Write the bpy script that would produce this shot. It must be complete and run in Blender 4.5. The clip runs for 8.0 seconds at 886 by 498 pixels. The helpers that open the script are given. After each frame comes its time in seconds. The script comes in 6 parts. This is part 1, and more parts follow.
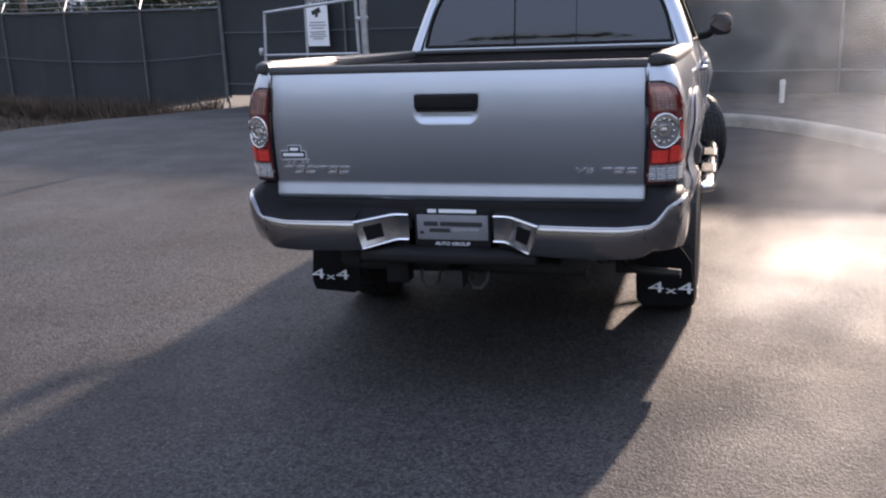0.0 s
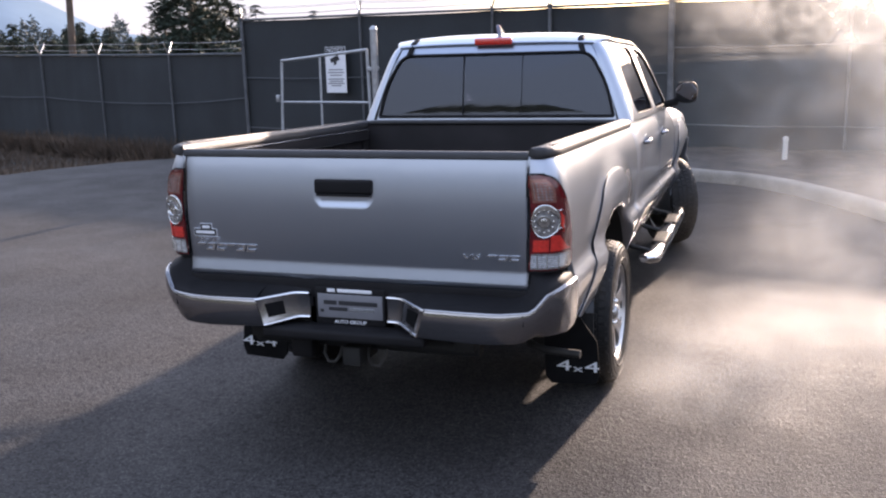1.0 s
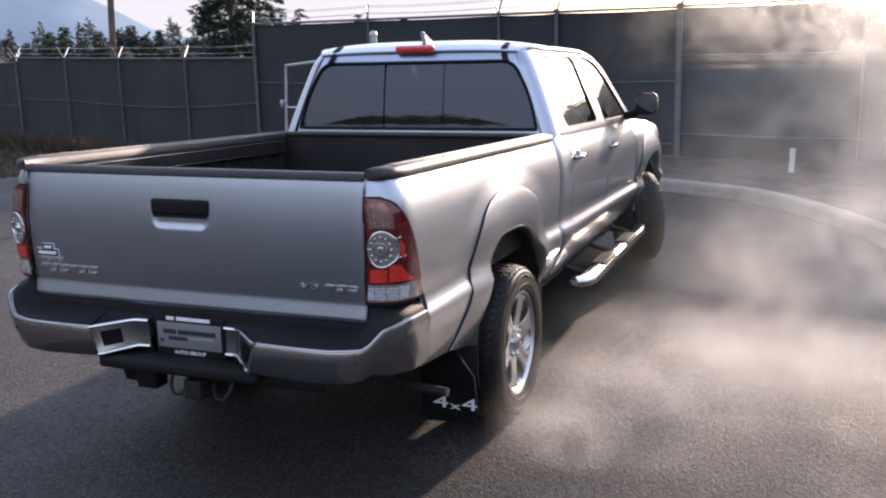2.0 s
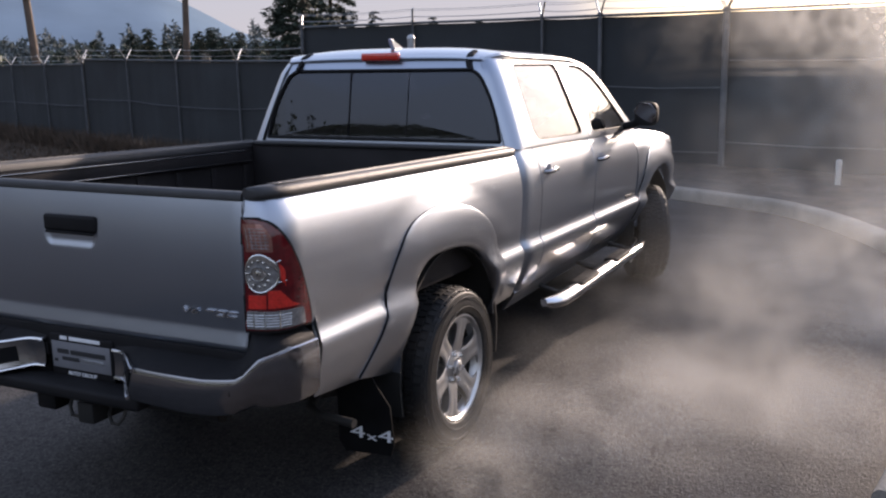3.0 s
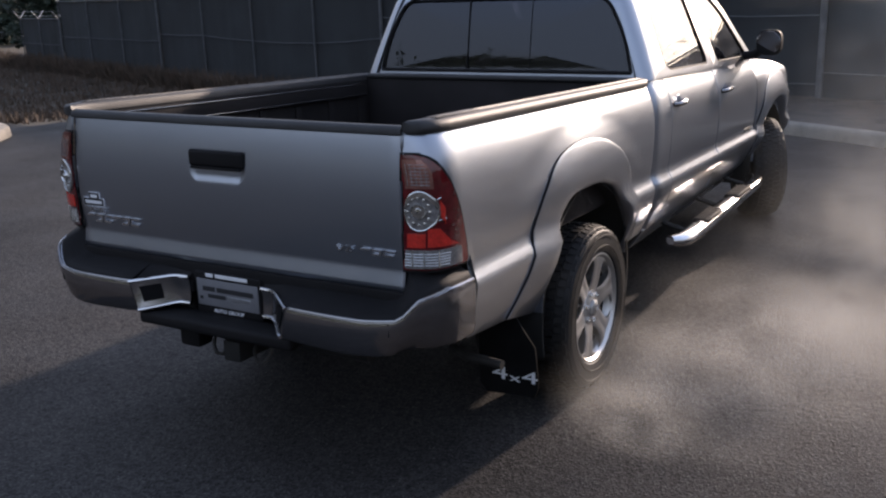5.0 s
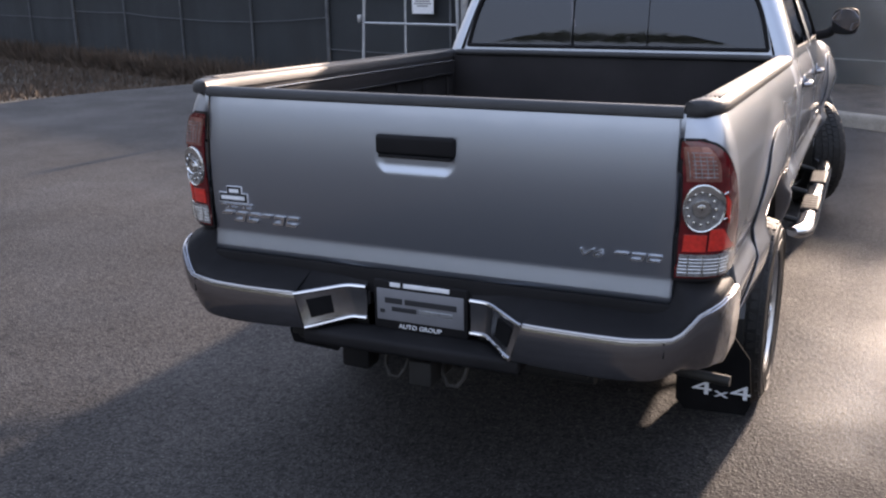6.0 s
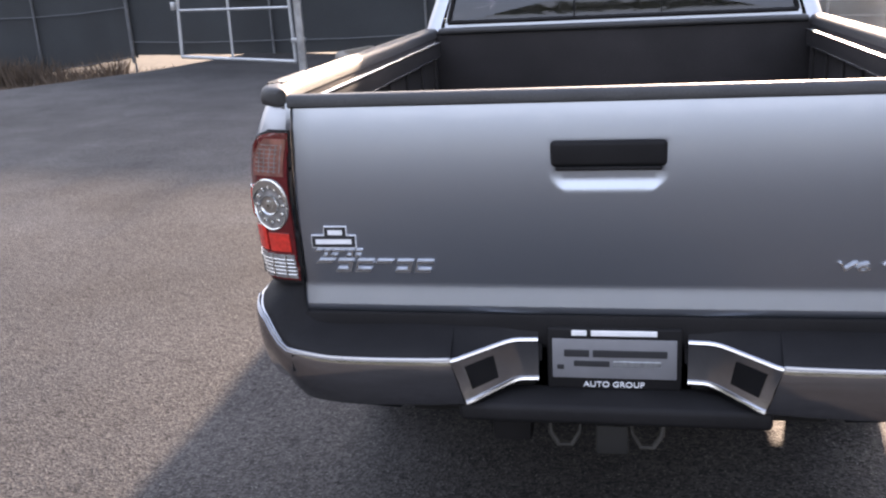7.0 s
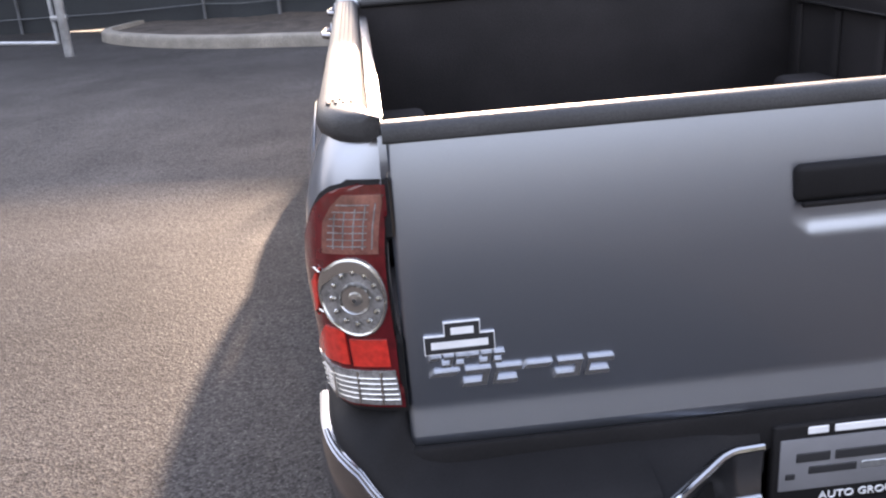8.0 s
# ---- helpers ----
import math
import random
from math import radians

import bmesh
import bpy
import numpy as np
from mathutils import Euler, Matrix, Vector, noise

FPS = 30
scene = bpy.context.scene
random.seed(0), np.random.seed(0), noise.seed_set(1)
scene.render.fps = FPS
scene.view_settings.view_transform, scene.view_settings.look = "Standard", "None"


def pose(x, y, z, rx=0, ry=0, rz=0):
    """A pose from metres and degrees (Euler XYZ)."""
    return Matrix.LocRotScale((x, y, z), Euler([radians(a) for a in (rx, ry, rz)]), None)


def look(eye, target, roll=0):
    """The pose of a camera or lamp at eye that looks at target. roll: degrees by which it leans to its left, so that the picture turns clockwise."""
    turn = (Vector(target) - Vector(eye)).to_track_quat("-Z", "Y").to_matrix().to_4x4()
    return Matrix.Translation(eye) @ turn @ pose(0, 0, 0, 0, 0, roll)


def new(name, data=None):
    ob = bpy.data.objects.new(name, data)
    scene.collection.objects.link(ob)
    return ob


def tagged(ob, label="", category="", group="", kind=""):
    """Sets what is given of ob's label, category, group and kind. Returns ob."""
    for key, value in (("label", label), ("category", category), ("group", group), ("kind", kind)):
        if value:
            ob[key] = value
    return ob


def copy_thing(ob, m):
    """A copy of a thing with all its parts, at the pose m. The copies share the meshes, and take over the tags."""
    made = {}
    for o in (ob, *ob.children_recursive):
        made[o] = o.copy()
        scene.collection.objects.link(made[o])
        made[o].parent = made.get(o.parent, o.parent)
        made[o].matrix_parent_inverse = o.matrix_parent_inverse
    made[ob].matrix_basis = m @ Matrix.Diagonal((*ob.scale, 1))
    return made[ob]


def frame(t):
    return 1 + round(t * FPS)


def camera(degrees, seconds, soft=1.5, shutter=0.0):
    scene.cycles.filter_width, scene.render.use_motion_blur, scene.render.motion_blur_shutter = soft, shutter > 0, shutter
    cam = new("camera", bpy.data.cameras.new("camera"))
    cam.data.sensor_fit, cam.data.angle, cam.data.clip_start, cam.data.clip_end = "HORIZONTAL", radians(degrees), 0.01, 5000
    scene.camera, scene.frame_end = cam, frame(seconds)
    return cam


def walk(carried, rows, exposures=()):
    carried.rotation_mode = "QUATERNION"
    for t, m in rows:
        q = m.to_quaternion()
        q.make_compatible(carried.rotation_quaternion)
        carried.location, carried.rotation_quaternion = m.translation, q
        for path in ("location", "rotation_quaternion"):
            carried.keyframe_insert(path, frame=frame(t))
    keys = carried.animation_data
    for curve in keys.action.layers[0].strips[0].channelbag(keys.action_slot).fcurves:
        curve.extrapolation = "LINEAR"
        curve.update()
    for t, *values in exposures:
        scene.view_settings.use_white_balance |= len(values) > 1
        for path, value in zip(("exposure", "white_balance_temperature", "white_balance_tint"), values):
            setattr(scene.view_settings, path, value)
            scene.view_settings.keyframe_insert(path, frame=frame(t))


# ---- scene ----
cam = camera(49.7, 8.0, soft=2.2)
PATH = [
    (0, (1.021, -3.626, 1.554), (0.47, -1.768, 1.059), -2.4),
    (0.2, (1.143, -3.636, 1.629), (0.576, -1.781, 1.145), -2.3),
    (0.5, (1.308, -3.642, 1.734), (0.697, -1.793, 1.278), -2.3),
    (0.7, (1.435, -3.655, 1.756), (0.794, -1.808, 1.334), -2.1),
    (1, (1.626, -3.534, 1.743), (0.985, -1.687, 1.324), -1.7),
    (1.3, (1.777, -3.387, 1.751), (1.146, -1.535, 1.335), -0.2),
    (1.5, (1.879, -3.242, 1.743), (1.233, -1.397, 1.317), 0.5),
    (2, (2.235, -2.946, 1.743), (1.498, -1.132, 1.335), -1.4),
    (2.2, (2.377, -2.841, 1.756), (1.601, -1.038, 1.377), -1),
    (3.3, (2.797, -2.381, 1.762), (1.88, -0.653, 1.351), -2),
    (3.5, (2.854, -2.364, 1.765), (1.912, -0.65, 1.35), -2.7),
    (4, (2.93, -2.373, 1.757), (1.931, -0.686, 1.364), -3.6),
    (4.3, (2.854, -2.39, 1.746), (1.849, -0.707, 1.35), -3.2),
    (4.5, (2.787, -2.408, 1.757), (1.768, -0.745, 1.314), -2.9),
    (4.7, (2.63, -2.444, 1.74), (1.587, -0.797, 1.289), -2.6),
    (5, (2.364, -2.501, 1.747), (1.382, -0.841, 1.218), -1.9),
    (5.2, (2.16, -2.543, 1.754), (1.2, -0.882, 1.194), -1.1),
    (6.3, (0.83, -2.501, 1.677), (0.18, -0.702, 1.096), -1.1),
    (6.5, (0.593, -2.44, 1.691), (0.051, -0.613, 1.086), -1.3),
    (7, (0.021, -2.168, 1.671), (-0.346, -0.303, 1.05), -3.3),
    (7.2, (-0.213, -2.031, 1.658), (-0.397, -0.134, 1.035), -1.2),
    (7.5, (-0.504, -1.831, 1.668), (-0.511, 0.04, 0.962), -2.2),
    (7.8, (-0.669, -1.567, 1.669), (-0.57, 0.29, 0.949), -3.1),
    (8, (-0.771, -1.378, 1.66), (-0.647, 0.483, 0.938), -4.3),
]
EXPOSURES = [(0.0, 2.75, 8500, 26), (1.5, 2.88, 8500, 27), (2.2, 2.52, 8500, 26), (3.5, 1.97, 8300, 25), (4.5, 1.95, 8300, 24), (5.2, 1.88, 8300, 24), (6.5, 3.3, 9200, 26), (8.0, 3.62, 10000, 28)]
walk(cam, [(t, look(eye, target, roll)) for t, eye, target, roll in PATH], EXPOSURES)

# ---------------------------------------------------------------- light
SUN_ROT, SUN_EL = 10.0, 16.2
world = bpy.data.worlds.new("sky")
scene.world = world
world.use_nodes = True
wn, wl = world.node_tree.nodes, world.node_tree.links
sky = wn.new("ShaderNodeTexSky")
sky.sky_type, sky.sun_disc = "NISHITA", False
sky.sun_elevation, sky.sun_rotation = radians(SUN_EL), radians(SUN_ROT)
sky.dust_density, sky.ozone_density = 0.4, 1.8
wn["Background"].inputs["Strength"].default_value = 0.168
wco, wmap, wnz, wramp, wmix = wn.new("ShaderNodeTexCoord"), wn.new("ShaderNodeMapping"), wn.new("ShaderNodeTexNoise"), wn.new("ShaderNodeMapRange"), wn.new("ShaderNodeMix")
wmap.inputs["Scale"].default_value = (1.0, 1.0, 3.5)
wnz.inputs["Scale"].default_value, wnz.inputs["Detail"].default_value = 2.2, 7.0
for wi, wv in enumerate((0.44, 0.66, 0.0, 0.30)):
    wramp.inputs[wi + 1].default_value = wv
wmix.data_type = "RGBA"
wmix.inputs[7].default_value = (0.58, 0.74, 1.03, 1)
wl.new(wco.outputs["Generated"], wmap.inputs["Vector"])
wl.new(wmap.outputs[0], wnz.inputs["Vector"])
wl.new(wnz.outputs["Fac"], wramp.inputs[0])
wsep, wlow, wmax = wn.new("ShaderNodeSeparateXYZ"), wn.new("ShaderNodeMapRange"), wn.new("ShaderNodeMath")
wl.new(wco.outputs["Generated"], wsep.inputs[0])
for wi, wv in enumerate((0.10, 0.80, 0.98, 0.0)):
    wlow.inputs[wi + 1].default_value = wv
wl.new(wsep.outputs[2], wlow.inputs[0])
wmax.operation = "MAXIMUM"
wdot, wglow, wkeep = wn.new("ShaderNodeVectorMath"), wn.new("ShaderNodeMapRange"), wn.new("ShaderNodeMath")
wdot.operation = "DOT_PRODUCT"
wdot.inputs[1].default_value = (math.sin(radians(SUN_ROT)) * math.cos(radians(SUN_EL)), math.cos(radians(SUN_ROT)) * math.cos(radians(SUN_EL)), math.sin(radians(SUN_EL)))
wl.new(wco.outputs["Generated"], wdot.inputs[0])
wglow.interpolation_type = "SMOOTHSTEP"
for wi, wv in enumerate((0.84, 0.985, 1.0, 0.32)):
    wglow.inputs[wi + 1].default_value = wv
wl.new(wdot.outputs["Value"], wglow.inputs[0])
wkeep.operation = "MULTIPLY"
wl.new(wlow.outputs[0], wkeep.inputs[0])
wl.new(wglow.outputs[0], wkeep.inputs[1])
wl.new(wramp.outputs[0], wmax.inputs[0])
wl.new(wkeep.outputs[0], wmax.inputs[1])
wl.new(wmax.outputs[0], wmix.inputs[0])
wl.new(sky.outputs[0], wmix.inputs[6])
wl.new(wmix.outputs[2], wn["Background"].inputs["Color"])
sun = new("sun", bpy.data.lights.new("sun", "SUN"))
sun.data.energy, sun.data.angle, sun.data.color = 1.75, radians(1.2), (1.0, 0.985, 0.955)
to_sun = Vector((math.sin(radians(SUN_ROT)) * math.cos(radians(SUN_EL)), math.cos(radians(SUN_ROT)) * math.cos(radians(SUN_EL)), math.sin(radians(SUN_EL))))
sun.matrix_world = look(to_sun * 60, (0, 0, 0))


# ---------------------------------------------------------------- materials
def mat(name, color, rough=0.5, metal=0.0, var=0.0, scale=8.0, fine=0.0, fine_scale=120.0, bump=0.0, bump_scale=200.0, coat=0.0, spec=0.5, tint=None, rvar=0.0, detail=6.0):
    """A principled surface with two scales of noise in its colour, its roughness and its relief."""
    m = bpy.data.materials.new(name)
    m.use_nodes = True
    n, l = m.node_tree.nodes, m.node_tree.links
    p = n["Principled BSDF"]
    p.inputs["Roughness"].default_value, p.inputs["Metallic"].default_value = rough, metal
    p.inputs["Coat Weight"].default_value, p.inputs["Coat Roughness"].default_value = coat, 0.04
    p.inputs["Specular IOR Level"].default_value = spec
    p.inputs["Base Color"].default_value = (*color, 1)
    co = n.new("ShaderNodeTexCoord")

    def tex(sc, det):
        t = n.new("ShaderNodeTexNoise")
        t.inputs["Scale"].default_value, t.inputs["Detail"].default_value = sc, det
        l.new(co.outputs["Object"], t.inputs["Vector"])
        return t.outputs["Fac"]

    if var or fine:
        big, small = tex(scale, detail), tex(fine_scale, 2.0)
        mixa = n.new("ShaderNodeMix")
        mixa.data_type = "RGBA"
        dark = tint or [c * (1 - var) for c in color]
        light = [min(1, c * (1 + var)) for c in color]
        mixa.inputs[6].default_value, mixa.inputs[7].default_value = (*dark, 1), (*light, 1)
        ramp = n.new("ShaderNodeMapRange")
        ramp.inputs[1].default_value, ramp.inputs[2].default_value = 0.3, 0.7
        l.new(big, ramp.inputs[0])
        l.new(ramp.outputs[0], mixa.inputs[0])
        mixb = n.new("ShaderNodeMix")
        mixb.data_type, mixb.blend_type = "RGBA", "MULTIPLY"
        mixb.inputs[0].default_value = 1.0
        r2 = n.new("ShaderNodeMapRange")
        r2.inputs[1].default_value, r2.inputs[2].default_value = 0.3, 0.7
        r2.inputs[3].default_value, r2.inputs[4].default_value = 1 - fine, 1 + fine
        l.new(small, r2.inputs[0])
        l.new(mixa.outputs[2], mixb.inputs[6])
        l.new(r2.outputs[0], mixb.inputs[7])
        l.new(mixb.outputs[2], p.inputs["Base Color"])
        if rvar:
            r3 = n.new("ShaderNodeMapRange")
            r3.inputs[1].default_value, r3.inputs[2].default_value = 0.3, 0.7
            r3.inputs[3].default_value, r3.inputs[4].default_value = max(0.02, rough - rvar), rough + rvar
            l.new(big, r3.inputs[0])
            l.new(r3.outputs[0], p.inputs["Roughness"])
    if bump:
        b = n.new("ShaderNodeBump")
        b.inputs["Strength"].default_value, b.inputs["Distance"].default_value = bump, 0.01
        l.new(tex(bump_scale, 3.0), b.inputs["Height"])
        l.new(b.outputs[0], p.inputs["Normal"])
    return m


PAINT = mat("silver_paint", (0.318, 0.354, 0.408), 0.35, 1.0, coat=1.0, var=0.03, scale=1.5, fine=0.03, fine_scale=900.0)
PAINT.node_tree.nodes["Principled BSDF"].inputs["Coat Roughness"].default_value = 0.06
CHROME = mat("chrome", (0.62, 0.62, 0.63), 0.10, 1.0, var=0.06, scale=6.0, rvar=0.04)
BADGE = mat("badge_chrome", (0.66, 0.66, 0.67), 0.22, 1.0)
BRACKET = mat("bracket_chrome", (0.34, 0.34, 0.35), 0.18, 1.0, var=0.10, scale=9.0, rvar=0.05)
BUMPER = mat("bumper_chrome", (0.33, 0.325, 0.335), 0.10, 1.0, var=0.06, scale=5.0, rvar=0.05)
ALLOY = mat("alloy", (0.52, 0.515, 0.51), 0.36, 0.9, var=0.08, scale=20.0, rvar=0.06)
BLACK = mat("black_plastic", (0.013, 0.0122, 0.0128), 0.62, spec=0.12, var=0.2, scale=6.0, fine=0.15, fine_scale=300.0, bump=0.12, bump_scale=500.0)
CAP = mat("rail_cap_plastic", (0.026, 0.025, 0.0255), 0.52, spec=0.45, var=0.25, scale=9.0, fine=0.2, fine_scale=250.0, bump=0.16, bump_scale=320.0)
LINER = mat("bed_liner", (0.019, 0.0165, 0.0170), 0.68, spec=0.2, var=0.35, scale=3.0, fine=0.25, fine_scale=200.0, bump=0.25, bump_scale=240.0)
UNDER = mat("underbody", (0.011, 0.0105, 0.010), 0.7, var=0.3, scale=5.0)
STEELD = mat("dark_steel", (0.06, 0.057, 0.054), 0.58, 0.7, var=0.3, scale=12.0)
RUBBER = mat("tyre_rubber", (0.0115, 0.0112, 0.0115), 0.62, spec=0.3, var=0.25, scale=12.0, fine=0.2, fine_scale=150.0, bump=0.15, bump_scale=120.0)
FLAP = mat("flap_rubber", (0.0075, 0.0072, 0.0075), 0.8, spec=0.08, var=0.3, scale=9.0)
RED = mat("red_lens", (0.105, 0.005, 0.007), 0.10, var=0.35, scale=40.0, coat=0.6)
BRED = mat("brake_lens", (0.62, 0.030, 0.020), 0.12, var=0.22, scale=90.0, coat=1.0)
CLEAR = mat("clear_lens", (0.25, 0.24, 0.235), 0.18, 0.35, var=0.35, scale=60.0, fine=0.3, fine_scale=300.0, coat=0.5)
AMBER = mat("amber_smoked_lens", (0.25, 0.095, 0.075), 0.16, 0.35, var=0.4, scale=28.0, fine=0.15, fine_scale=220.0, coat=0.6)
REFL = mat("reflector", (0.66, 0.65, 0.63), 0.20, 1.0)
WHITE = mat("white_print", (0.72, 0.72, 0.73), 0.5, var=0.05, scale=30.0)
GREYP = mat("plate_insert", (0.17, 0.17, 0.18), 0.45, var=0.1, scale=12.0)
DKPRINT = mat("dark_print", (0.018, 0.018, 0.02), 0.6)
SEAT = mat("seat_fabric", (0.05, 0.05, 0.052), 0.9, var=0.2, scale=30.0)
GALV = mat("galvanised_steel", (0.36, 0.37, 0.38), 0.42, 0.75, var=0.2, scale=10.0, fine=0.15, rvar=0.1)
# Galvanised steel again, darkened to carry the shade on the fence's near side.
FENCEM = mat("shaded_fence_steel", (0.10, 0.106, 0.113), 0.65, 0.1, spec=0.2, var=0.25, scale=7.0, fine=0.15, rvar=0.1)
GATEW = mat("gate_tube", (0.40, 0.41, 0.42), 0.45, 0.4, var=0.15, scale=9.0)
SCREEN = mat("green_windscreen", (0.0165, 0.021, 0.024), 0.75, var=0.3, scale=0.8, fine=0.25, fine_scale=90.0, bump=0.4, bump_scale=60.0)
KERB = mat("kerb_concrete", (0.215, 0.19, 0.16), 0.85, var=0.22, scale=4.0, fine=0.25, fine_scale=90.0, bump=0.4, bump_scale=80.0)
SOIL = mat("bark_soil", (0.055, 0.042, 0.034), 0.95, var=0.5, scale=5.0, fine=0.4, fine_scale=60.0, bump=0.9, bump_scale=30.0)
EARTH = mat("field_ground", (0.050, 0.040, 0.028), 0.95, var=0.4, scale=0.5, fine=0.3, fine_scale=9.0)
BRUSH = mat("dry_brush", (0.090, 0.060, 0.042), 0.9, var=0.5, scale=3.0)
BARK = mat("tree_bark", (0.09, 0.07, 0.055), 0.9, var=0.3, scale=4.0)
NEEDLE = mat("conifer_needles", (0.024, 0.040, 0.026), 0.75, var=0.5, scale=1.2)
TWIG = mat("bare_twigs", (0.12, 0.10, 0.075), 0.9, var=0.3, scale=2.0)
POLEW = mat("pole_wood", (0.11, 0.075, 0.055), 0.85, var=0.3, scale=2.0)
WHITEPIPE = mat("white_pipe", (0.50, 0.50, 0.48), 0.5, var=0.1, scale=9.0)
# Haze of distance is put into the blue base colour and a glow.
HILL = mat("haze_painted_hill", (0.10, 0.15, 0.20), 1.0, var=0.12, scale=0.004, spec=0.0)
# The far trees' green is paled and blued to carry the haze.
WOODS = mat("far_woods_haze_green", (0.050, 0.066, 0.066), 0.9, var=0.4, scale=0.15)
# Faint blue emission stands for the haze in front of the hills.
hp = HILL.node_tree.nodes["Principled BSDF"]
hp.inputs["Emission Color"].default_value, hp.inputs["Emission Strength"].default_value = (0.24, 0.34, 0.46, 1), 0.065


def asphalt_material():
    """Worn, slightly damp asphalt: pale and dark aggregate, patches, and gloss that changes from place to place."""
    m = bpy.data.materials.new("asphalt")
    m.use_nodes = True
    n, l = m.node_tree.nodes, m.node_tree.links
    p = n["Principled BSDF"]
    co = n.new("ShaderNodeTexCoord")

    def noise_tex(sc, det, rough=0.5):
        t = n.new("ShaderNodeTexNoise")
        t.inputs["Scale"].default_value, t.inputs["Detail"].default_value, t.inputs["Roughness"].default_value = sc, det, rough
        l.new(co.outputs["Object"], t.inputs["Vector"])
        return t.outputs["Fac"]

    def remap(v, a, b, c, d):
        r = n.new("ShaderNodeMapRange")
        for i, q in enumerate((a, b, c, d)):
            r.inputs[i + 1].default_value = q
        l.new(v, r.inputs[0])
        return r.outputs[0]

    def mixc(f, a, b, kind="MIX"):
        x = n.new("ShaderNodeMix")
        x.data_type, x.blend_type = "RGBA", kind
        for i, q in ((0, f), (6, a), (7, b)):
            if isinstance(q, (int, float)):
                x.inputs[i].default_value = q
            elif isinstance(q, tuple):
                x.inputs[i].default_value = (*q, 1)
            else:
                l.new(q, x.inputs[i])
        return x.outputs[2]

    vor = n.new("ShaderNodeTexVoronoi")
    vor.inputs["Scale"].default_value = 110.0
    l.new(co.outputs["Object"], vor.inputs["Vector"])
    patches = noise_tex(0.55, 5.0)
    spots = noise_tex(14.0, 6.0, 0.65)
    base = mixc(remap(patches, 0.35, 0.65, 0, 1), (0.0285, 0.0268, 0.0262), (0.049, 0.0463, 0.0454))
    stone = mixc(remap(vor.outputs["Color"], 0.2, 0.9, 0, 1), (0.45, 0.45, 0.45), (1.9, 1.85, 1.8))
    base = mixc(0.75, base, stone, "MULTIPLY")
    base = mixc(remap(spots, 0.36, 0.44, 0.6, 0.0), base, (0.017, 0.016, 0.016))
    pits = noise_tex(38.0, 4.0, 0.65)
    base = mixc(remap(pits, 0.35, 0.45, 0.85, 0.0), base, (0.010, 0.0095, 0.0095))
    grit = n.new("ShaderNodeTexVoronoi")
    grit.inputs["Scale"].default_value = 260.0
    l.new(co.outputs["Object"], grit.inputs["Vector"])
    base = mixc(remap(grit.outputs["Color"], 0.86, 0.92, 0.0, 0.55), base, (0.22, 0.21, 0.20))
    l.new(base, p.inputs["Base Color"])
    l.new(remap(noise_tex(1.6, 6.0), 0.3, 0.7, 0.58, 0.74), p.inputs["Roughness"])
    p.inputs["Specular IOR Level"].default_value = 0.08
    b = n.new("ShaderNodeBump")
    b.inputs["Strength"].default_value, b.inputs["Distance"].default_value = 0.55, 0.004
    l.new(vor.outputs["Distance"], b.inputs["Height"])
    b2 = n.new("ShaderNodeBump")
    b2.inputs["Strength"].default_value, b2.inputs["Distance"].default_value = 0.45, 0.012
    l.new(mixc(0.5, spots, pits), b2.inputs["Height"])
    l.new(b.outputs[0], b2.inputs["Normal"])
    l.new(b2.outputs[0], p.inputs["Normal"])
    return m


ASPHALT = asphalt_material()


def glass_material(name, through_colour, ior=1.5):
    m = bpy.data.materials.new(name)
    m.use_nodes = True
    n, l = m.node_tree.nodes, m.node_tree.links
    n.remove(n["Principled BSDF"])
    t, g, f, x = n.new("ShaderNodeBsdfTransparent"), n.new("ShaderNodeBsdfGlossy"), n.new("ShaderNodeFresnel"), n.new("ShaderNodeMixShader")
    t.inputs[0].default_value = (*through_colour, 1)
    g.inputs["Roughness"].default_value = 0.015
    g.inputs["Color"].default_value = (0.80, 0.87, 1.0, 1)
    f.inputs["IOR"].default_value = ior
    l.new(f.outputs[0], x.inputs[0])
    l.new(t.outputs[0], x.inputs[1])
    l.new(g.outputs[0], x.inputs[2])
    l.new(x.outputs[0], n["Material Output"].inputs["Surface"])
    return m


TINT = glass_material("tinted_glass", (0.085, 0.09, 0.11), 1.62)
PANE = glass_material("windscreen_glass", (0.55, 0.58, 0.57))


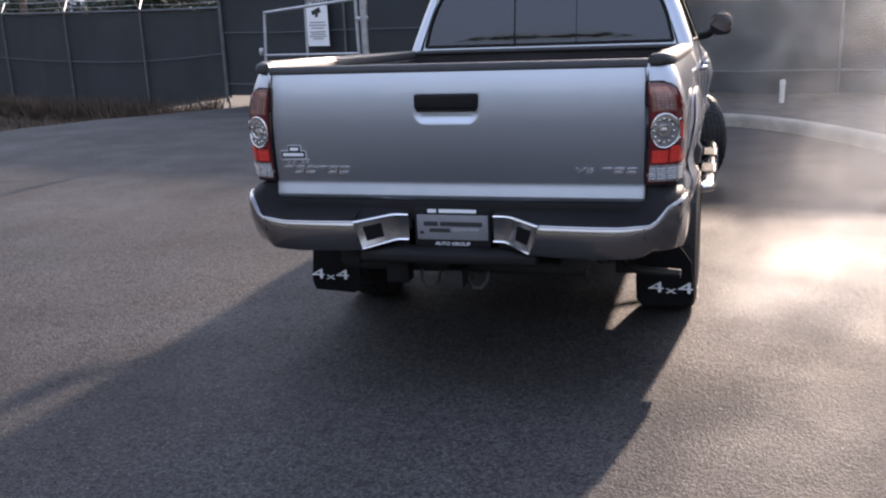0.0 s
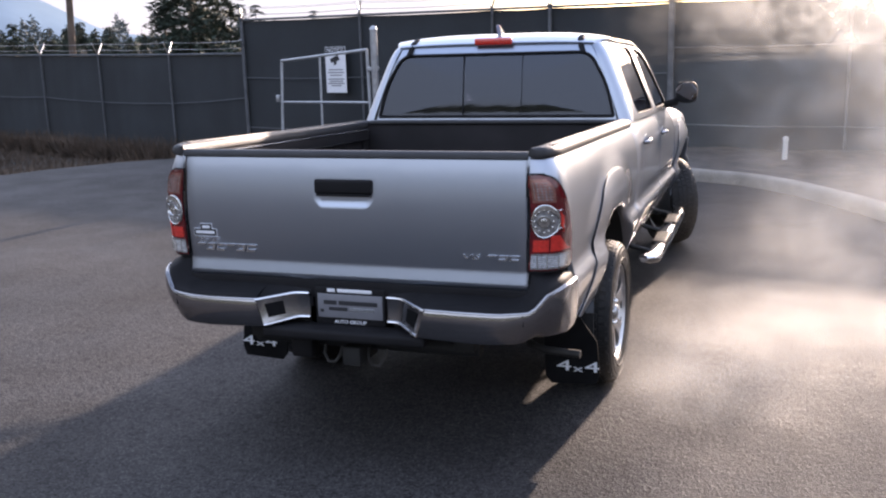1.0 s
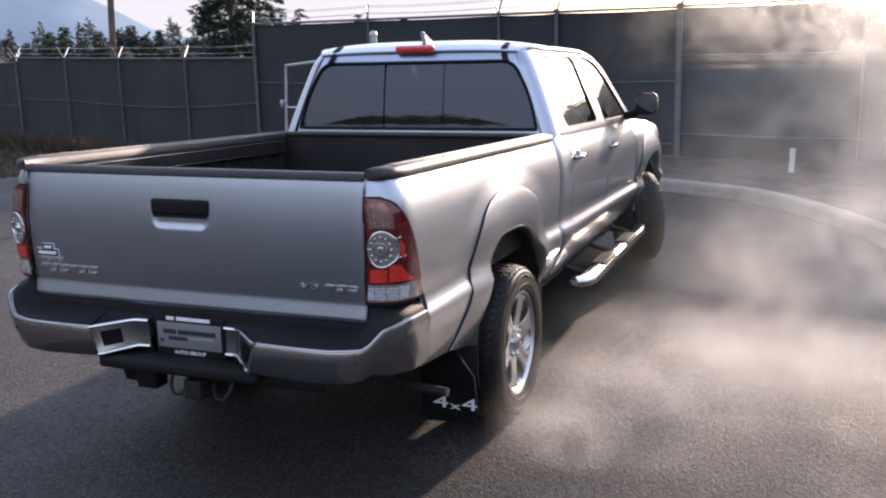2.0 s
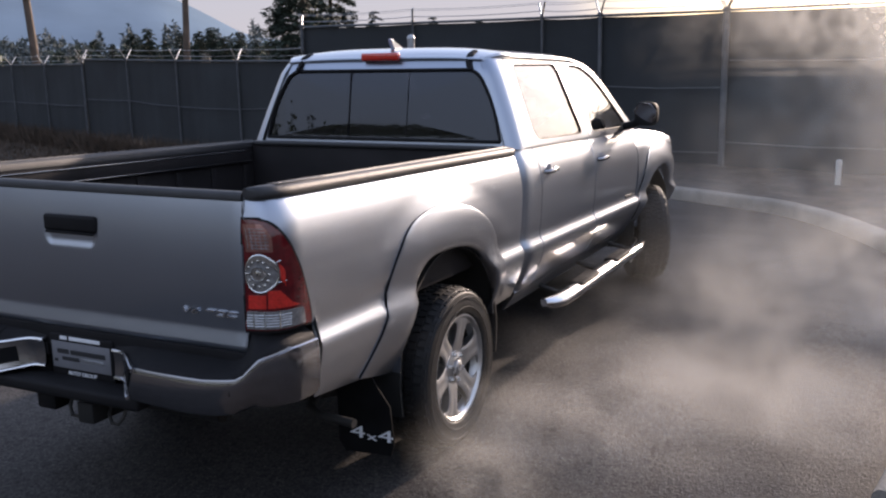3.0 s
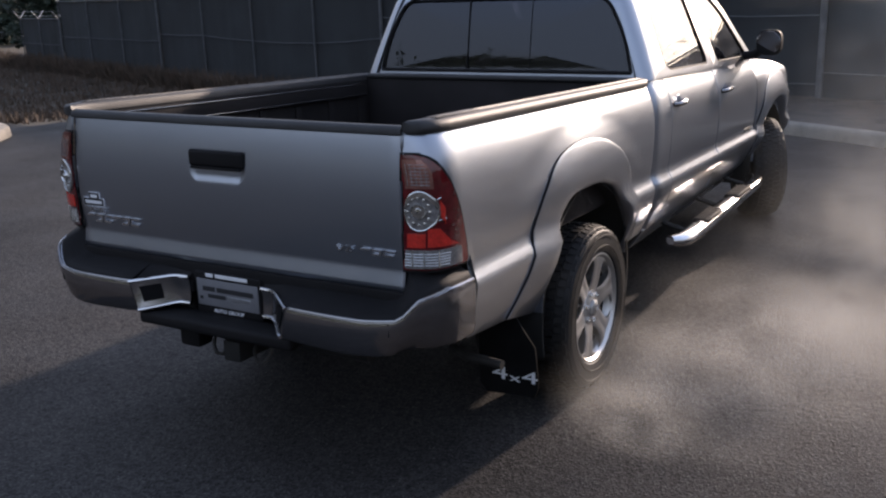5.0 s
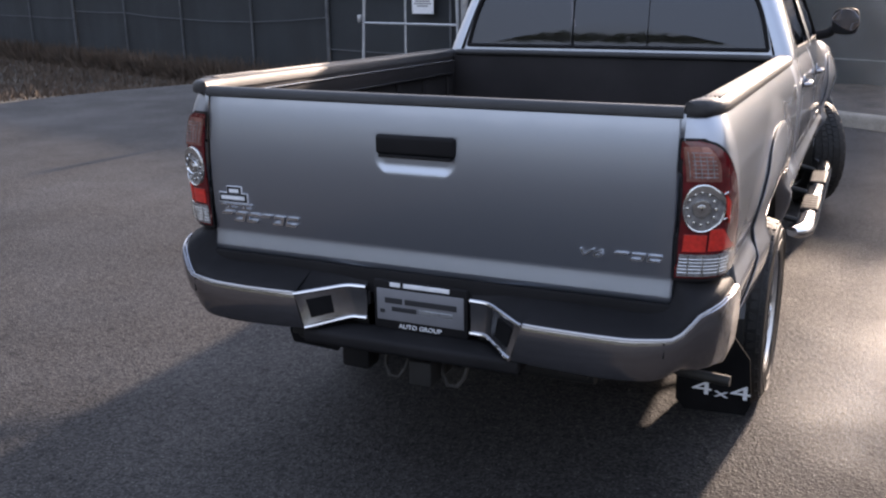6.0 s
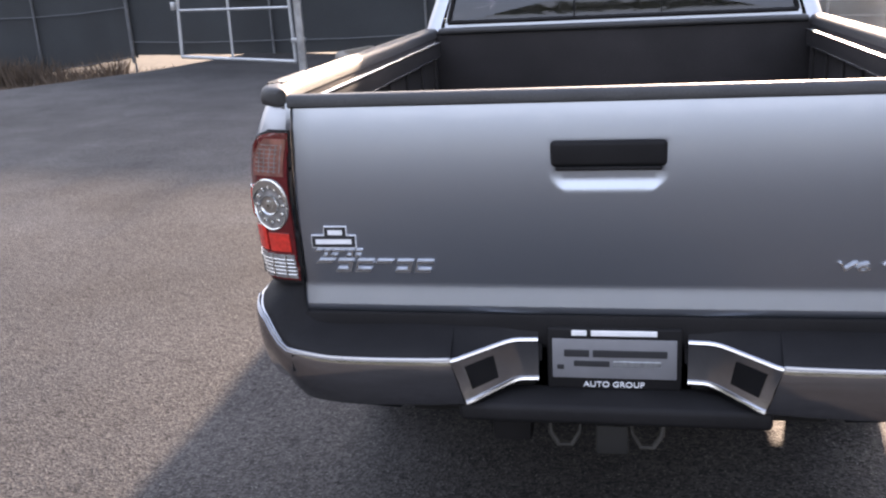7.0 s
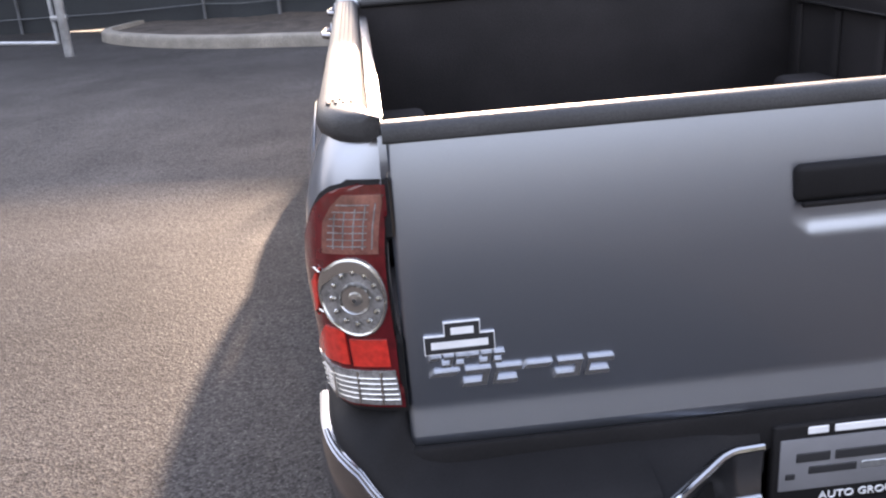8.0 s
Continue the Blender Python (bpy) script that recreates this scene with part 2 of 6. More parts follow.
def steam_material():
    """Thin steam: scatters light from both sides, dense in the middle of each wisp and broken by noise."""
    m = bpy.data.materials.new("steam")
    m.use_nodes = True
    n, l = m.node_tree.nodes, m.node_tree.links
    n.remove(n["Principled BSDF"])
    uv, co, sep = n.new("ShaderNodeUVMap"), n.new("ShaderNodeTexCoord"), n.new("ShaderNodeSeparateXYZ")
    l.new(uv.outputs[0], sep.inputs[0])

    def op(kind, a, b):
        q = n.new("ShaderNodeMath")
        q.operation = kind
        for i, v in ((0, a), (1, b)):
            if isinstance(v, (int, float)):
                q.inputs[i].default_value = v
            else:
                l.new(v, q.inputs[i])
        return q.outputs[0]

    def cloud(scale, detail, a, b, warp):
        nz, r = n.new("ShaderNodeTexNoise"), n.new("ShaderNodeMapRange")
        nz.inputs["Scale"].default_value, nz.inputs["Detail"].default_value, nz.inputs["Distortion"].default_value = scale, detail, warp
        l.new(co.outputs["Object"], nz.inputs["Vector"])
        r.interpolation_type = "SMOOTHSTEP"
        r.inputs[1].default_value, r.inputs[2].default_value = a, b
        l.new(nz.outputs["Fac"], r.inputs[0])
        return r.outputs[0]

    swirl = op("ADD", op("MULTIPLY", cloud(0.95, 4.0, 0.38, 0.64, 0.0), 0.42), op("ADD", op("MULTIPLY", cloud(2.6, 4.0, 0.39, 0.63, 0.0), 0.38), op("MULTIPLY", cloud(6.5, 3.0, 0.40, 0.64, 0.0), 0.20)))
    body = op("ADD", op("MULTIPLY", swirl, 0.86), 0.14)
    alpha = op("MULTIPLY", body, sep.outputs[0])
    tr, di, tl = n.new("ShaderNodeBsdfTransparent"), n.new("ShaderNodeBsdfDiffuse"), n.new("ShaderNodeBsdfTranslucent")
    di.inputs[0].default_value, tl.inputs[0].default_value = (0.79, 0.77, 0.72, 1), (0.79, 0.765, 0.71, 1)
    a, b, none, out, clear = n.new("ShaderNodeMixShader"), n.new("ShaderNodeMixShader"), n.new("ShaderNodeBsdfDiffuse"), n.new("ShaderNodeAddShader"), n.new("ShaderNodeCombineColor")
    none.inputs[0].default_value = (0, 0, 0, 1)
    a.inputs[0].default_value = 0.5
    # most light goes straight on through the droplets, little is lost
    passed = op("SUBTRACT", 1.0, op("MULTIPLY", alpha, 0.55))
    for i in range(3):
        l.new(passed, clear.inputs[i])
    l.new(clear.outputs[0], tr.inputs[0])
    l.new(di.outputs[0], a.inputs[1])
    l.new(tl.outputs[0], a.inputs[2])
    l.new(alpha, b.inputs[0])
    l.new(none.outputs[0], b.inputs[1])
    l.new(a.outputs[0], b.inputs[2])
    l.new(tr.outputs[0], out.inputs[0])
    l.new(b.outputs[0], out.inputs[1])
    l.new(out.outputs[0], n["Material Output"].inputs["Surface"])
    return m


STEAM = steam_material()


# ---------------------------------------------------------------- mesh helpers
def link_mesh(name, me, material, parent=None, label="", angle=38):
    me.materials.append(material)
    me.polygons.foreach_set("use_smooth", [True] * len(me.polygons))
    me.set_sharp_from_angle(angle=radians(angle))
    ob = new(name, me)
    ob.parent = parent
    return tagged(ob, label)


def part(name, bm, material, parent=None, label="", angle=38):
    bmesh.ops.recalc_face_normals(bm, faces=bm.faces)
    me = bpy.data.meshes.new(name)
    bm.to_mesh(me)
    bm.free()
    return link_mesh(name, me, material, parent, label, angle)


def thing(name, label, category, group="", kind="", at=(0, 0, 0)):
    ob = new(name)
    ob.location = at
    ob.empty_display_size = 0.2
    return tagged(ob, label, category, group, kind)


def box(lo, hi, bevel=0.0, segs=2, bm=None):
    bm = bm or bmesh.new()
    c = [(a + b) / 2 for a, b in zip(lo, hi)]
    r = bmesh.ops.create_cube(bm, size=1.0, matrix=Matrix.Translation(c) @ Matrix.Diagonal((*[b - a for a, b in zip(lo, hi)], 1)))
    if bevel:
        edges = list({e for v in r["verts"] for e in v.link_edges})
        bmesh.ops.bevel(bm, geom=edges, offset=bevel, segments=segs, affect="EDGES", profile=0.5)
    return bm


def tube(points, radius, segs=12, bm=None, radii=None, caps=True, squash=1.0):
    """A round bar along a line of points."""
    bm = bm or bmesh.new()
    pts = [Vector(p) for p in points]
    rings = []
    for i, p in enumerate(pts):
        d = (pts[min(i + 1, len(pts) - 1)] - pts[max(i - 1, 0)]).normalized()
        a = d.cross(Vector((0, 0, 1)))
        if a.length < 0.05:
            a = d.cross(Vector((1, 0, 0)))
        a.normalize()
        b = a.cross(d)
        r = radii[i] if radii else radius
        rings.append([bm.verts.new(p + a * (r * math.cos(2 * math.pi * k / segs)) + b * (r * squash * math.sin(2 * math.pi * k / segs))) for k in range(segs)])
    for q, w in zip(rings, rings[1:]):
        for k in range(segs):
            bm.faces.new((q[k], q[(k + 1) % segs], w[(k + 1) % segs], w[k]))
    if caps:
        bm.faces.new(rings[0])
        bm.faces.new(rings[-1])
    return bm


def lathe(profile, segs=48, bm=None, m=Matrix()):
    """Turns (radius, offset) pairs about the x axis."""
    bm = bm or bmesh.new()
    rings = [[bm.verts.new(m @ Vector((o, r * math.cos(2 * math.pi * k / segs), r * math.sin(2 * math.pi * k / segs)))) for k in range(segs)] for r, o in profile]
    for q, w in zip(rings, rings[1:]):
        for k in range(segs):
            bm.faces.new((q[k], q[(k + 1) % segs], w[(k + 1) % segs], w[k]))
    return bm


def sheet(P, us, vs, thick=0.01, bm=None):
    """A curved plate: P(u, v) gives its outer face, thick goes inwards."""
    bm = bm or bmesh.new()
    g = np.array([[P(u, v) for v in vs] for u in us], float)
    du, dv = np.gradient(g, axis=0), np.gradient(g, axis=1)
    nrm = np.cross(du, dv)
    nrm /= np.maximum(np.linalg.norm(nrm, axis=2, keepdims=True), 1e-9)
    back = g - nrm * thick
    f = [[bm.verts.new(p) for p in row] for row in g]
    b = [[bm.verts.new(p) for p in row] for row in back]
    nu, nv = len(us), len(vs)
    for i in range(nu - 1):
        for j in range(nv - 1):
            bm.faces.new((f[i][j], f[i + 1][j], f[i + 1][j + 1], f[i][j + 1]))
            bm.faces.new((b[i][j], b[i][j + 1], b[i + 1][j + 1], b[i + 1][j]))
    rim = [(i, 0) for i in range(nu)] + [(nu - 1, j) for j in range(1, nv)] + [(i, nv - 1) for i in range(nu - 2, -1, -1)] + [(0, j) for j in range(nv - 2, 0, -1)]
    for (i, j), (k, q) in zip(rim, rim[1:] + rim[:1]):
        bm.faces.new((f[i][j], b[i][j], b[k][q], f[k][q]))
    return bm


def prism(outline, plane, d0, d1, bm=None):
    """A flat shape with thickness: outline in two axes, d0 to d1 along the third ('x', 'y' or 'z')."""
    bm = bm or bmesh.new()
    put = {"x": lambda a, b, d: (d, a, b), "y": lambda a, b, d: (a, d, b), "z": lambda a, b, d: (a, b, d)}[plane]
    lo = [bm.verts.new(put(a, b, d0)) for a, b in outline]
    hi = [bm.verts.new(put(a, b, d1)) for a, b in outline]
    bm.faces.new(lo)
    bm.faces.new(hi[::-1])
    for i in range(len(lo)):
        k = (i + 1) % len(lo)
        bm.faces.new((lo[i], hi[i], hi[k], lo[k]))
    return bm


def letters(text, size, depth=0.002, shear=0.0):
    """A mesh of built-in letters in the x-z plane that face -y, centred."""
    c = bpy.data.curves.new("letters", "FONT")
    c.body, c.size, c.extrude, c.align_x, c.align_y, c.shear, c.resolution_u = text, size, depth, "CENTER", "CENTER", shear, 3
    ob = bpy.data.objects.new("letters", c)
    scene.collection.objects.link(ob)
    me = bpy.data.meshes.new_from_object(ob.evaluated_get(bpy.context.evaluated_depsgraph_get()))
    bpy.data.objects.remove(ob)
    bpy.data.curves.remove(c)
    me.transform(pose(0, 0, 0, 90))
    return me


def smooth_table(pairs, sigma=0.008):
    zs = np.array([p[0] for p in pairs])
    xs = np.array([p[1] for p in pairs])
    g = np.arange(zs[0], zs[-1], 0.002)
    v = np.interp(g, zs, xs)
    k = np.exp(-0.5 * (np.arange(-20, 21) * 0.002 / sigma) ** 2)
    pad = np.concatenate([np.full(20, v[0]), v, np.full(20, v[-1])])
    return g, np.convolve(pad, k / k.sum(), "valid")


# ---------------------------------------------------------------- ground
def lot_height(x, y):
    """Falls away past the lot's far left edge."""
    d = max(0.0, min(1.0, (-(x + 7.6) * 0.62 + (y - 9.6) * 0.6) / 4.0))
    near = max(0.0, 1 - math.hypot(x + 14, y - 15) / 60)
    return -0.62 * d * d * (3 - 2 * d) * min(1, near * 2)


def build_ground():
    xs = np.unique(np.concatenate([np.linspace(-2600, -60, 14), np.linspace(-60, 30, 91), np.linspace(30, 2600, 14)]))
    ys = np.unique(np.concatenate([np.linspace(-2600, -40, 14), np.linspace(-40, 50, 91), np.linspace(50, 2900, 14)]))
    vs = [(x, y, lot_height(x, y) - 0.03) for x in xs for y in ys]
    n = len(ys)
    fs = [(i * n + j, (i + 1) * n + j, (i + 1) * n + j + 1, i * n + j + 1) for i in range(len(xs) - 1) for j in range(n - 1)]
    me = bpy.data.meshes.new("ground")
    me.from_pydata(vs, [], fs)
    return tagged(link_mesh("ground", me, EARTH), "brownish bare field ground round the asphalt lot", "ground", kind="structure")


KERB_LINE = [(-3.85, 12.35), (-4.15, 11.6), (-3.55, 10.75), (-2.5, 10.02), (-1.2, 9.5), (0.0, 8.92), (0.75, 8.52), (1.3, 8.2), (1.85, 7.58), (2.37, 6.68), (2.66, 6.02), (2.82, 5.2), (2.86, 4.2), (2.80, 3.0), (2.665, 1.6), (2.615, 1.23)]


def curve_points(pts, step=0.12):
    """Catmull-Rom through points of the plan."""
    p = [Vector((*a, 0)) for a in pts]
    p = [p[0] * 2 - p[1]] + p + [p[-1] * 2 - p[-2]]
    out = []
    for a, b, c, d in zip(p, p[1:], p[2:], p[3:]):
        n = max(2, int((c - b).length / step))
        for k in range(n):
            t = k / n
            out.append(0.5 * (2 * b + (c - a) * t + (2 * a - 5 * b + 4 * c - d) * t * t + (3 * b - a - 3 * c + d) * t ** 3))
    return out + [p[-2]]


def swept_kerb(name, line, side, label):
    """A cast kerb: battered face, rounded nose, flat top. side: +1 keeps the face on the left of the line."""
    pts = curve_points(line)
    prof = [(0.0, -0.02), (0.012, 0.07), (0.022, 0.115), (0.04, 0.132), (0.15, 0.138), (0.155, 0.125), (0.16, -0.02)]
    bm = bmesh.new()
    rings = []
    for i, p in enumerate(pts):
        d = (pts[min(i + 1, len(pts) - 1)] - pts[max(i - 1, 0)]).normalized()
        nrm = Vector((-d.y, d.x, 0)) * side
        w = 0.004 * noise.noise(p * 2.0)
        rings.append([bm.verts.new(p + nrm * (o + w) + Vector((0, 0, z + (0.006 * noise.noise(p * 1.3) if z > 0.05 else 0)))) for o, z in prof])
    for q, w in zip(rings, rings[1:]):
        for k in range(len(prof) - 1):
            bm.faces.new((q[k], q[k + 1], w[k + 1], w[k]))
    bm.faces.new(rings[0])
    bm.faces.new(rings[-1])
    return tagged(part(name, bm, KERB, None, angle=50), label, "kerb", kind="structure")


build_ground()
LOT = [(45, -45), (45, 1.12), (2.68, 1.12)] + [(x, y) for x, y in KERB_LINE[::-1]][:-1] + [(-4.1, 13.0), (-6.0, 13.2), (-6.9, 11.2), (-7.75, 10.2), (-8.5, 9.5), (-9.1, 8.5), (-9.5, 7.4), (-9.7, 6.4), (-45, 6.4), (-45, -45)]


def build_lot():
    from_line = [(p.x, p.y) for p in curve_points(KERB_LINE, 0.2)][::-1]
    outline = [(45, -45), (45, 1.12), (2.68, 1.12)] + from_line + LOT[LOT.index((-6.0, 13.2)):]
    bm = prism(outline, "z", -0.06, 0.0)
    bmesh.ops.triangulate(bm, faces=bm.faces)
    return tagged(part("pavement", bm, ASPHALT), "worn damp dark grey asphalt of the parking lot", "pavement", kind="structure")


build_lot()
swept_kerb("kerb", KERB_LINE, 1, "pale weathered concrete kerb curving round the planted strip")
swept_kerb("kerb", [(-8.75, 5.2), (-9.3, 5.75), (-10.6, 6.05), (-14, 6.3), (-30, 6.6)], 1, "pale concrete kerb end at the lot's edge")


def build_planter():
    """The raised strip of soil between the kerb and the tall fence."""
    pts = [(p.x, p.y) for p in curve_points(KERB_LINE, 0.25)]
    vs, fs = [], []
    rows = 9
    for i, (x, y) in enumerate(pts):
        fx = x * 0.75 + 2.2 if i > 8 else x + 0.4
        ex, ey = max(x + 0.3, min(9.0, fx + 1.5)), max(y + 0.4, 11.5 - 0.229 * (x - 0.11))
        if y < 6.0:
            ex, ey = x + 5.0, y + 1.0
        for k in range(rows):
            t = k / (rows - 1)
            px, py = x + (ex - x) * t, y + (ey - y) * t
            vs.append((px + 0.05, py + 0.08, 0.085 + 0.05 * noise.noise(Vector((px * 1.5, py * 1.5, 0))) * (t > 0)))
    for i in range(len(pts) - 1):
        for k in range(rows - 1):
            a = i * rows + k
            fs.append((a, a + rows, a + rows + 1, a + 1))
    me = bpy.data.meshes.new("planter_soil")
    me.from_pydata(vs, [], fs)
    return tagged(link_mesh("planter_soil", me, SOIL), "dark bark soil of the strip behind the kerb", "soil", kind="structure")


build_planter()


# ---------------------------------------------------------------- fences
def strand(p0, p1, parent, name="wire", sag=0.02, r=0.004, material=None, label=""):
    a, b = Vector(p0), Vector(p1)
    pts = [a.lerp(b, t / 6) - Vector((0, 0, sag * 4 * (t / 6) * (1 - t / 6))) for t in range(7)]
    return part(name, tube(pts, r, 5), material or GALV, parent, label)


def screen_panel(a, b, z0a, z0b, z1a, z1b, parent, seed):
    """Windscreen cloth between two posts: slack, with shallow folds and a wavy lower hem."""
    A, B = Vector(a), Vector(b)
    d = B - A
    nrm = Vector((d.y, -d.x, 0)).normalized()
    if nrm.y > 0:
        nrm = -nrm

    def P(u, v):
        p = A + d * u
        lo = z0a + (z0b - z0a) * u + 0.025 * noise.noise(Vector((u * 5, seed, 3.0)))
        hi = z1a + (z1b - z1a) * u - 0.015 * 4 * u * (1 - u)
        w = 0.02 * noise.noise(Vector((u * 4 + seed, v * 1.2, seed))) + 0.012 * noise.noise(Vector((u * 14 + seed, v * 0.8, 1.0)))
        w *= math.sin(math.pi * min(1, max(0, u))) ** 0.4
        return p + nrm * (w - 0.055) + Vector((0, 0, lo + (hi - lo) * v))

    return part("screen_panel", sheet(P, np.linspace(-0.012, 1.004, 22), np.linspace(0, 1, 9), 0.004), SCREEN, parent)


def y_arms(x, y, z, along, parent, reach=0.26):
    """The pair of arms over a post that carries the wire strands."""
    d = Vector((along[1], -along[0], 0)).normalized()
    for s in (-1, 1):
        part("wire_arm", tube([(x, y, z), (x + d.x * s * reach + along[0] * s * 0.22, y + d.y * s * reach + along[1] * s * 0.22, z + reach)], 0.014, 6), GALV, parent)


def build_fence(name, posts, label, wire_z=0.26, rails=(), arms=True, cloth=True):
    """posts: x, y, bottom, top, cloth bottom, radius."""
    f = thing(name, label, "fence")
    for x, y, z0, z1, zc, r in posts:
        bm = tube([(x, y, z0 - 0.1), (x, y, z1 + 0.03)], r * 0.68, 12)
        p = part("post", bm, FENCEM, f)
        cap = lathe([(0.001, 0.045), (r * 0.7, 0.04), (r * 1.1, 0.015), (r * 1.1, 0.0)], 12, None, Matrix.Translation((x, y, z1 + 0.01)) @ pose(0, 0, 0, 0, -90, 0))
        part("post_cap", cap, FENCEM, p)
    for i, (p, q) in enumerate(zip(posts, posts[1:])):
        a, b = Vector((p[0], p[1], 0)), Vector((q[0], q[1], 0))
        if cloth:
            screen_panel(a, b, p[4], q[4], p[3] - 0.02, q[3] - 0.02, f, i * 3.7 + len(name))
        d = (b - a).normalized()
        n = Vector((d.y, -d.x, 0))
        n = -n if n.y > 0 else n
        part("top_rail", tube([a + Vector((0, 0, p[3])), b + Vector((0, 0, q[3]))], 0.021, 8), FENCEM, f)
        for fr in rails:
            za, zb = p[4] + (p[3] - p[4]) * fr, q[4] + (q[3] - q[4]) * fr
            part("mid_rail", tube([a + n * 0.02 + Vector((0, 0, za)), a.lerp(b, 0.5) + n * 0.02 + Vector((0, 0, (za + zb) / 2 - 0.02)), b + n * 0.02 + Vector((0, 0, zb))], 0.009, 6), FENCEM, f)
        if arms:
            for s in (-1, 1):
                e = Vector((d.y, -d.x, 0)) * s * wire_z + d * s * 0.22
                for k in (0.45, 0.95):
                    strand(a + e * k + Vector((0, 0, p[3] + wire_z * k)), b + e * k + Vector((0, 0, q[3] + wire_z * k)), f, "wire", 0.025, 0.0035)
    if arms:
        for i, p in enumerate(posts):
            q = posts[min(i + 1, len(posts) - 1)]
            o = posts[max(i - 1, 0)]
            d = (Vector((q[0], q[1], 0)) - Vector((o[0], o[1], 0))).normalized()
            y_arms(p[0], p[1], p[3], (d.x, d.y), f, wire_z)
    return f


def tall_y(x):
    return 11.64 - 0.229 * (x - 0.11)


TALL = [(x, tall_y(x), -0.05 if x < -4 else 0.05, 2.32 - 0.006 * (x + 8.4), 0.06 if x > -4 else -0.02, r) for x, r in ((-8.4, 0.05), (-5.57, 0.03), (-2.89, 0.03), (-1.85, 0.045), (0.11, 0.05))]
build_fence("tall_screened_fence", TALL, "tall chain-link fence covered with dark green windscreen cloth", 0.24, rails=(0.52, 0.10))
RIGHT = [(x, tall_y(x), 0.05, 2.28, -0.02, r) for x, r in ((0.14, 0.045), (2.6, 0.03), (5.1, 0.03), (7.6, 0.045), (10.1, 0.03), (12.6, 0.03), (15.1, 0.045))]
build_fence("tall_screened_fence", RIGHT, "tall dark green screened chain-link fence behind the planted strip", 0.24, rails=(0.70, 0.20))
LOWP = [(x, 13.7 - 0.353 * (x + 8.4), lot_height(x, 13.7 - 0.353 * (x + 8.4)) - 0.05, z1, z0, 0.03) for x, z1, z0 in ((-8.44, 1.67, -0.08), (-10.81, 1.685, -0.40), (-13.35, 1.72, -0.44), (-15.75, 1.76, -0.30), (-18.25, 1.80, -0.36))]
build_fence("low_screened_fence", LOWP, "lower chain-link fence with dark green windscreen and Y-shaped wire arms", 0.27, rails=(0.5, 0.02))
def far_row(xs, top, label):
    """A stretch of the farther fence, its cloth down to the ground."""
    posts = [(x, 13.7 - 0.353 * (x + 8.4), -0.70, top, -0.62, 0.03) for x in xs]
    return build_fence("low_screened_fence", posts, label, 0.27, rails=(0.5,))


far_row((-18.3, -20.75, -23.2, -25.6), 1.67, "farther dark green screened chain-link fence with wire arms")
far_row((-25.7, -27.6, -29.5), 1.10, "low far stretch of dark green screened fence with wire arms")


def build_gate():
    g = thing("swing_gate", "open pale tubular steel swing gate on a round post", "gate")
    hx, hy = -4.236, 10.394
    post = part("gate_post", tube([(hx, hy, -0.05), (hx, hy, 2.0)], 0.055, 16), GALV, g, "thick galvanised round gate post")
    part("post_cap", lathe([(0.001, 0.07), (0.04, 0.055), (0.062, 0.02), (0.062, 0.0)], 16, None, Matrix.Translation((hx, hy, 1.98)) @ pose(0, 0, 0, 0, -90, 0)), GALV, post)
    R0, R1 = Vector((-4.34, 10.42, 0.16)), Vector((-4.37, 10.42, 1.69))
    L0, L1 = Vector((-6.40, 11.3, 0.18)), Vector((-6.33, 11.3, 1.54))
    M0, M1 = R0.lerp(L0, 0.53), R1.lerp(L1, 0.53)
    for name, a, b, r in (("hinge_stile", R0, R1, 0.024), ("latch_stile", L0, L1, 0.024), ("middle_stile", M0, M1, 0.018), ("top_tube", R1, L1, 0.024), ("bottom_tube", R0, L0, 0.024), ("middle_tube", R0.lerp(R1, 0.47), L0.lerp(L1, 0.49), 0.018)):
        part(name, tube([a, b], r, 10), GATEW, g)
    for z in (0.45, 1.4):
        h = part("hinge", box((hx - 0.13, hy - 0.03, z - 0.03), (hx + 0.06, hy + 0.045, z + 0.03), 0.008), GALV, g)
    part("latch", box((-6.47, 11.27, 0.85), (-6.40, 11.33, 0.97), 0.01), GALV, g)
    return g


build_gate()


def build_sign():
    s = thing("notice_sign", "white notice sign with dark header and camera picture on fence", "sign")
    m = Matrix.Translation((-6.10, tall_y(-6.10) - 0.10, 1.33)) @ pose(0, 0, 0, 0, 0, -12.9)

    def flat(name, x0, x1, z0, z1, d, material, parent):
        bm = box((x0, -d, z0), (x1, 0, z1))
        bmesh.ops.transform(bm, matrix=m, verts=bm.verts)
        return part(name, bm, material, parent)

    board = flat("board", -0.235, 0.235, -0.42, 0.42, 0.006, WHITE, s)
    flat("header", -0.225, 0.225, 0.30, 0.41, 0.009, DKPRINT, board)
    me = letters("NOTICE", 0.105, 0.002)
    me.transform(m @ Matrix.Translation((0, -0.013, 0.355)))
    link_mesh("header_word", me, WHITE, board)
    cambm = prism([(-0.12, 0.20), (0.06, 0.27), (0.10, 0.18), (0.03, 0.16), (0.02, 0.10), (-0.04, 0.08), (-0.03, 0.14), (-0.10, 0.13)], "y", -0.011, -0.006)
    bmesh.ops.transform(cambm, matrix=m, verts=cambm.verts)
    part("camera_picture", cambm, DKPRINT, board)
    for k, (w, z) in enumerate(((0.17, 0.00), (0.19, -0.05), (0.14, -0.10), (0.18, -0.17), (0.16, -0.21), (0.19, -0.25), (0.12, -0.29))):
        flat("text_bar", -w, w, z - 0.010, z + 0.010, 0.009, GREYP, board)
    for x in (-0.21, 0.21):
        for z in (-0.39, 0.27):
            flat("screw", x - 0.008, x + 0.008, z - 0.008, z + 0.008, 0.012, GALV, board)


build_sign()


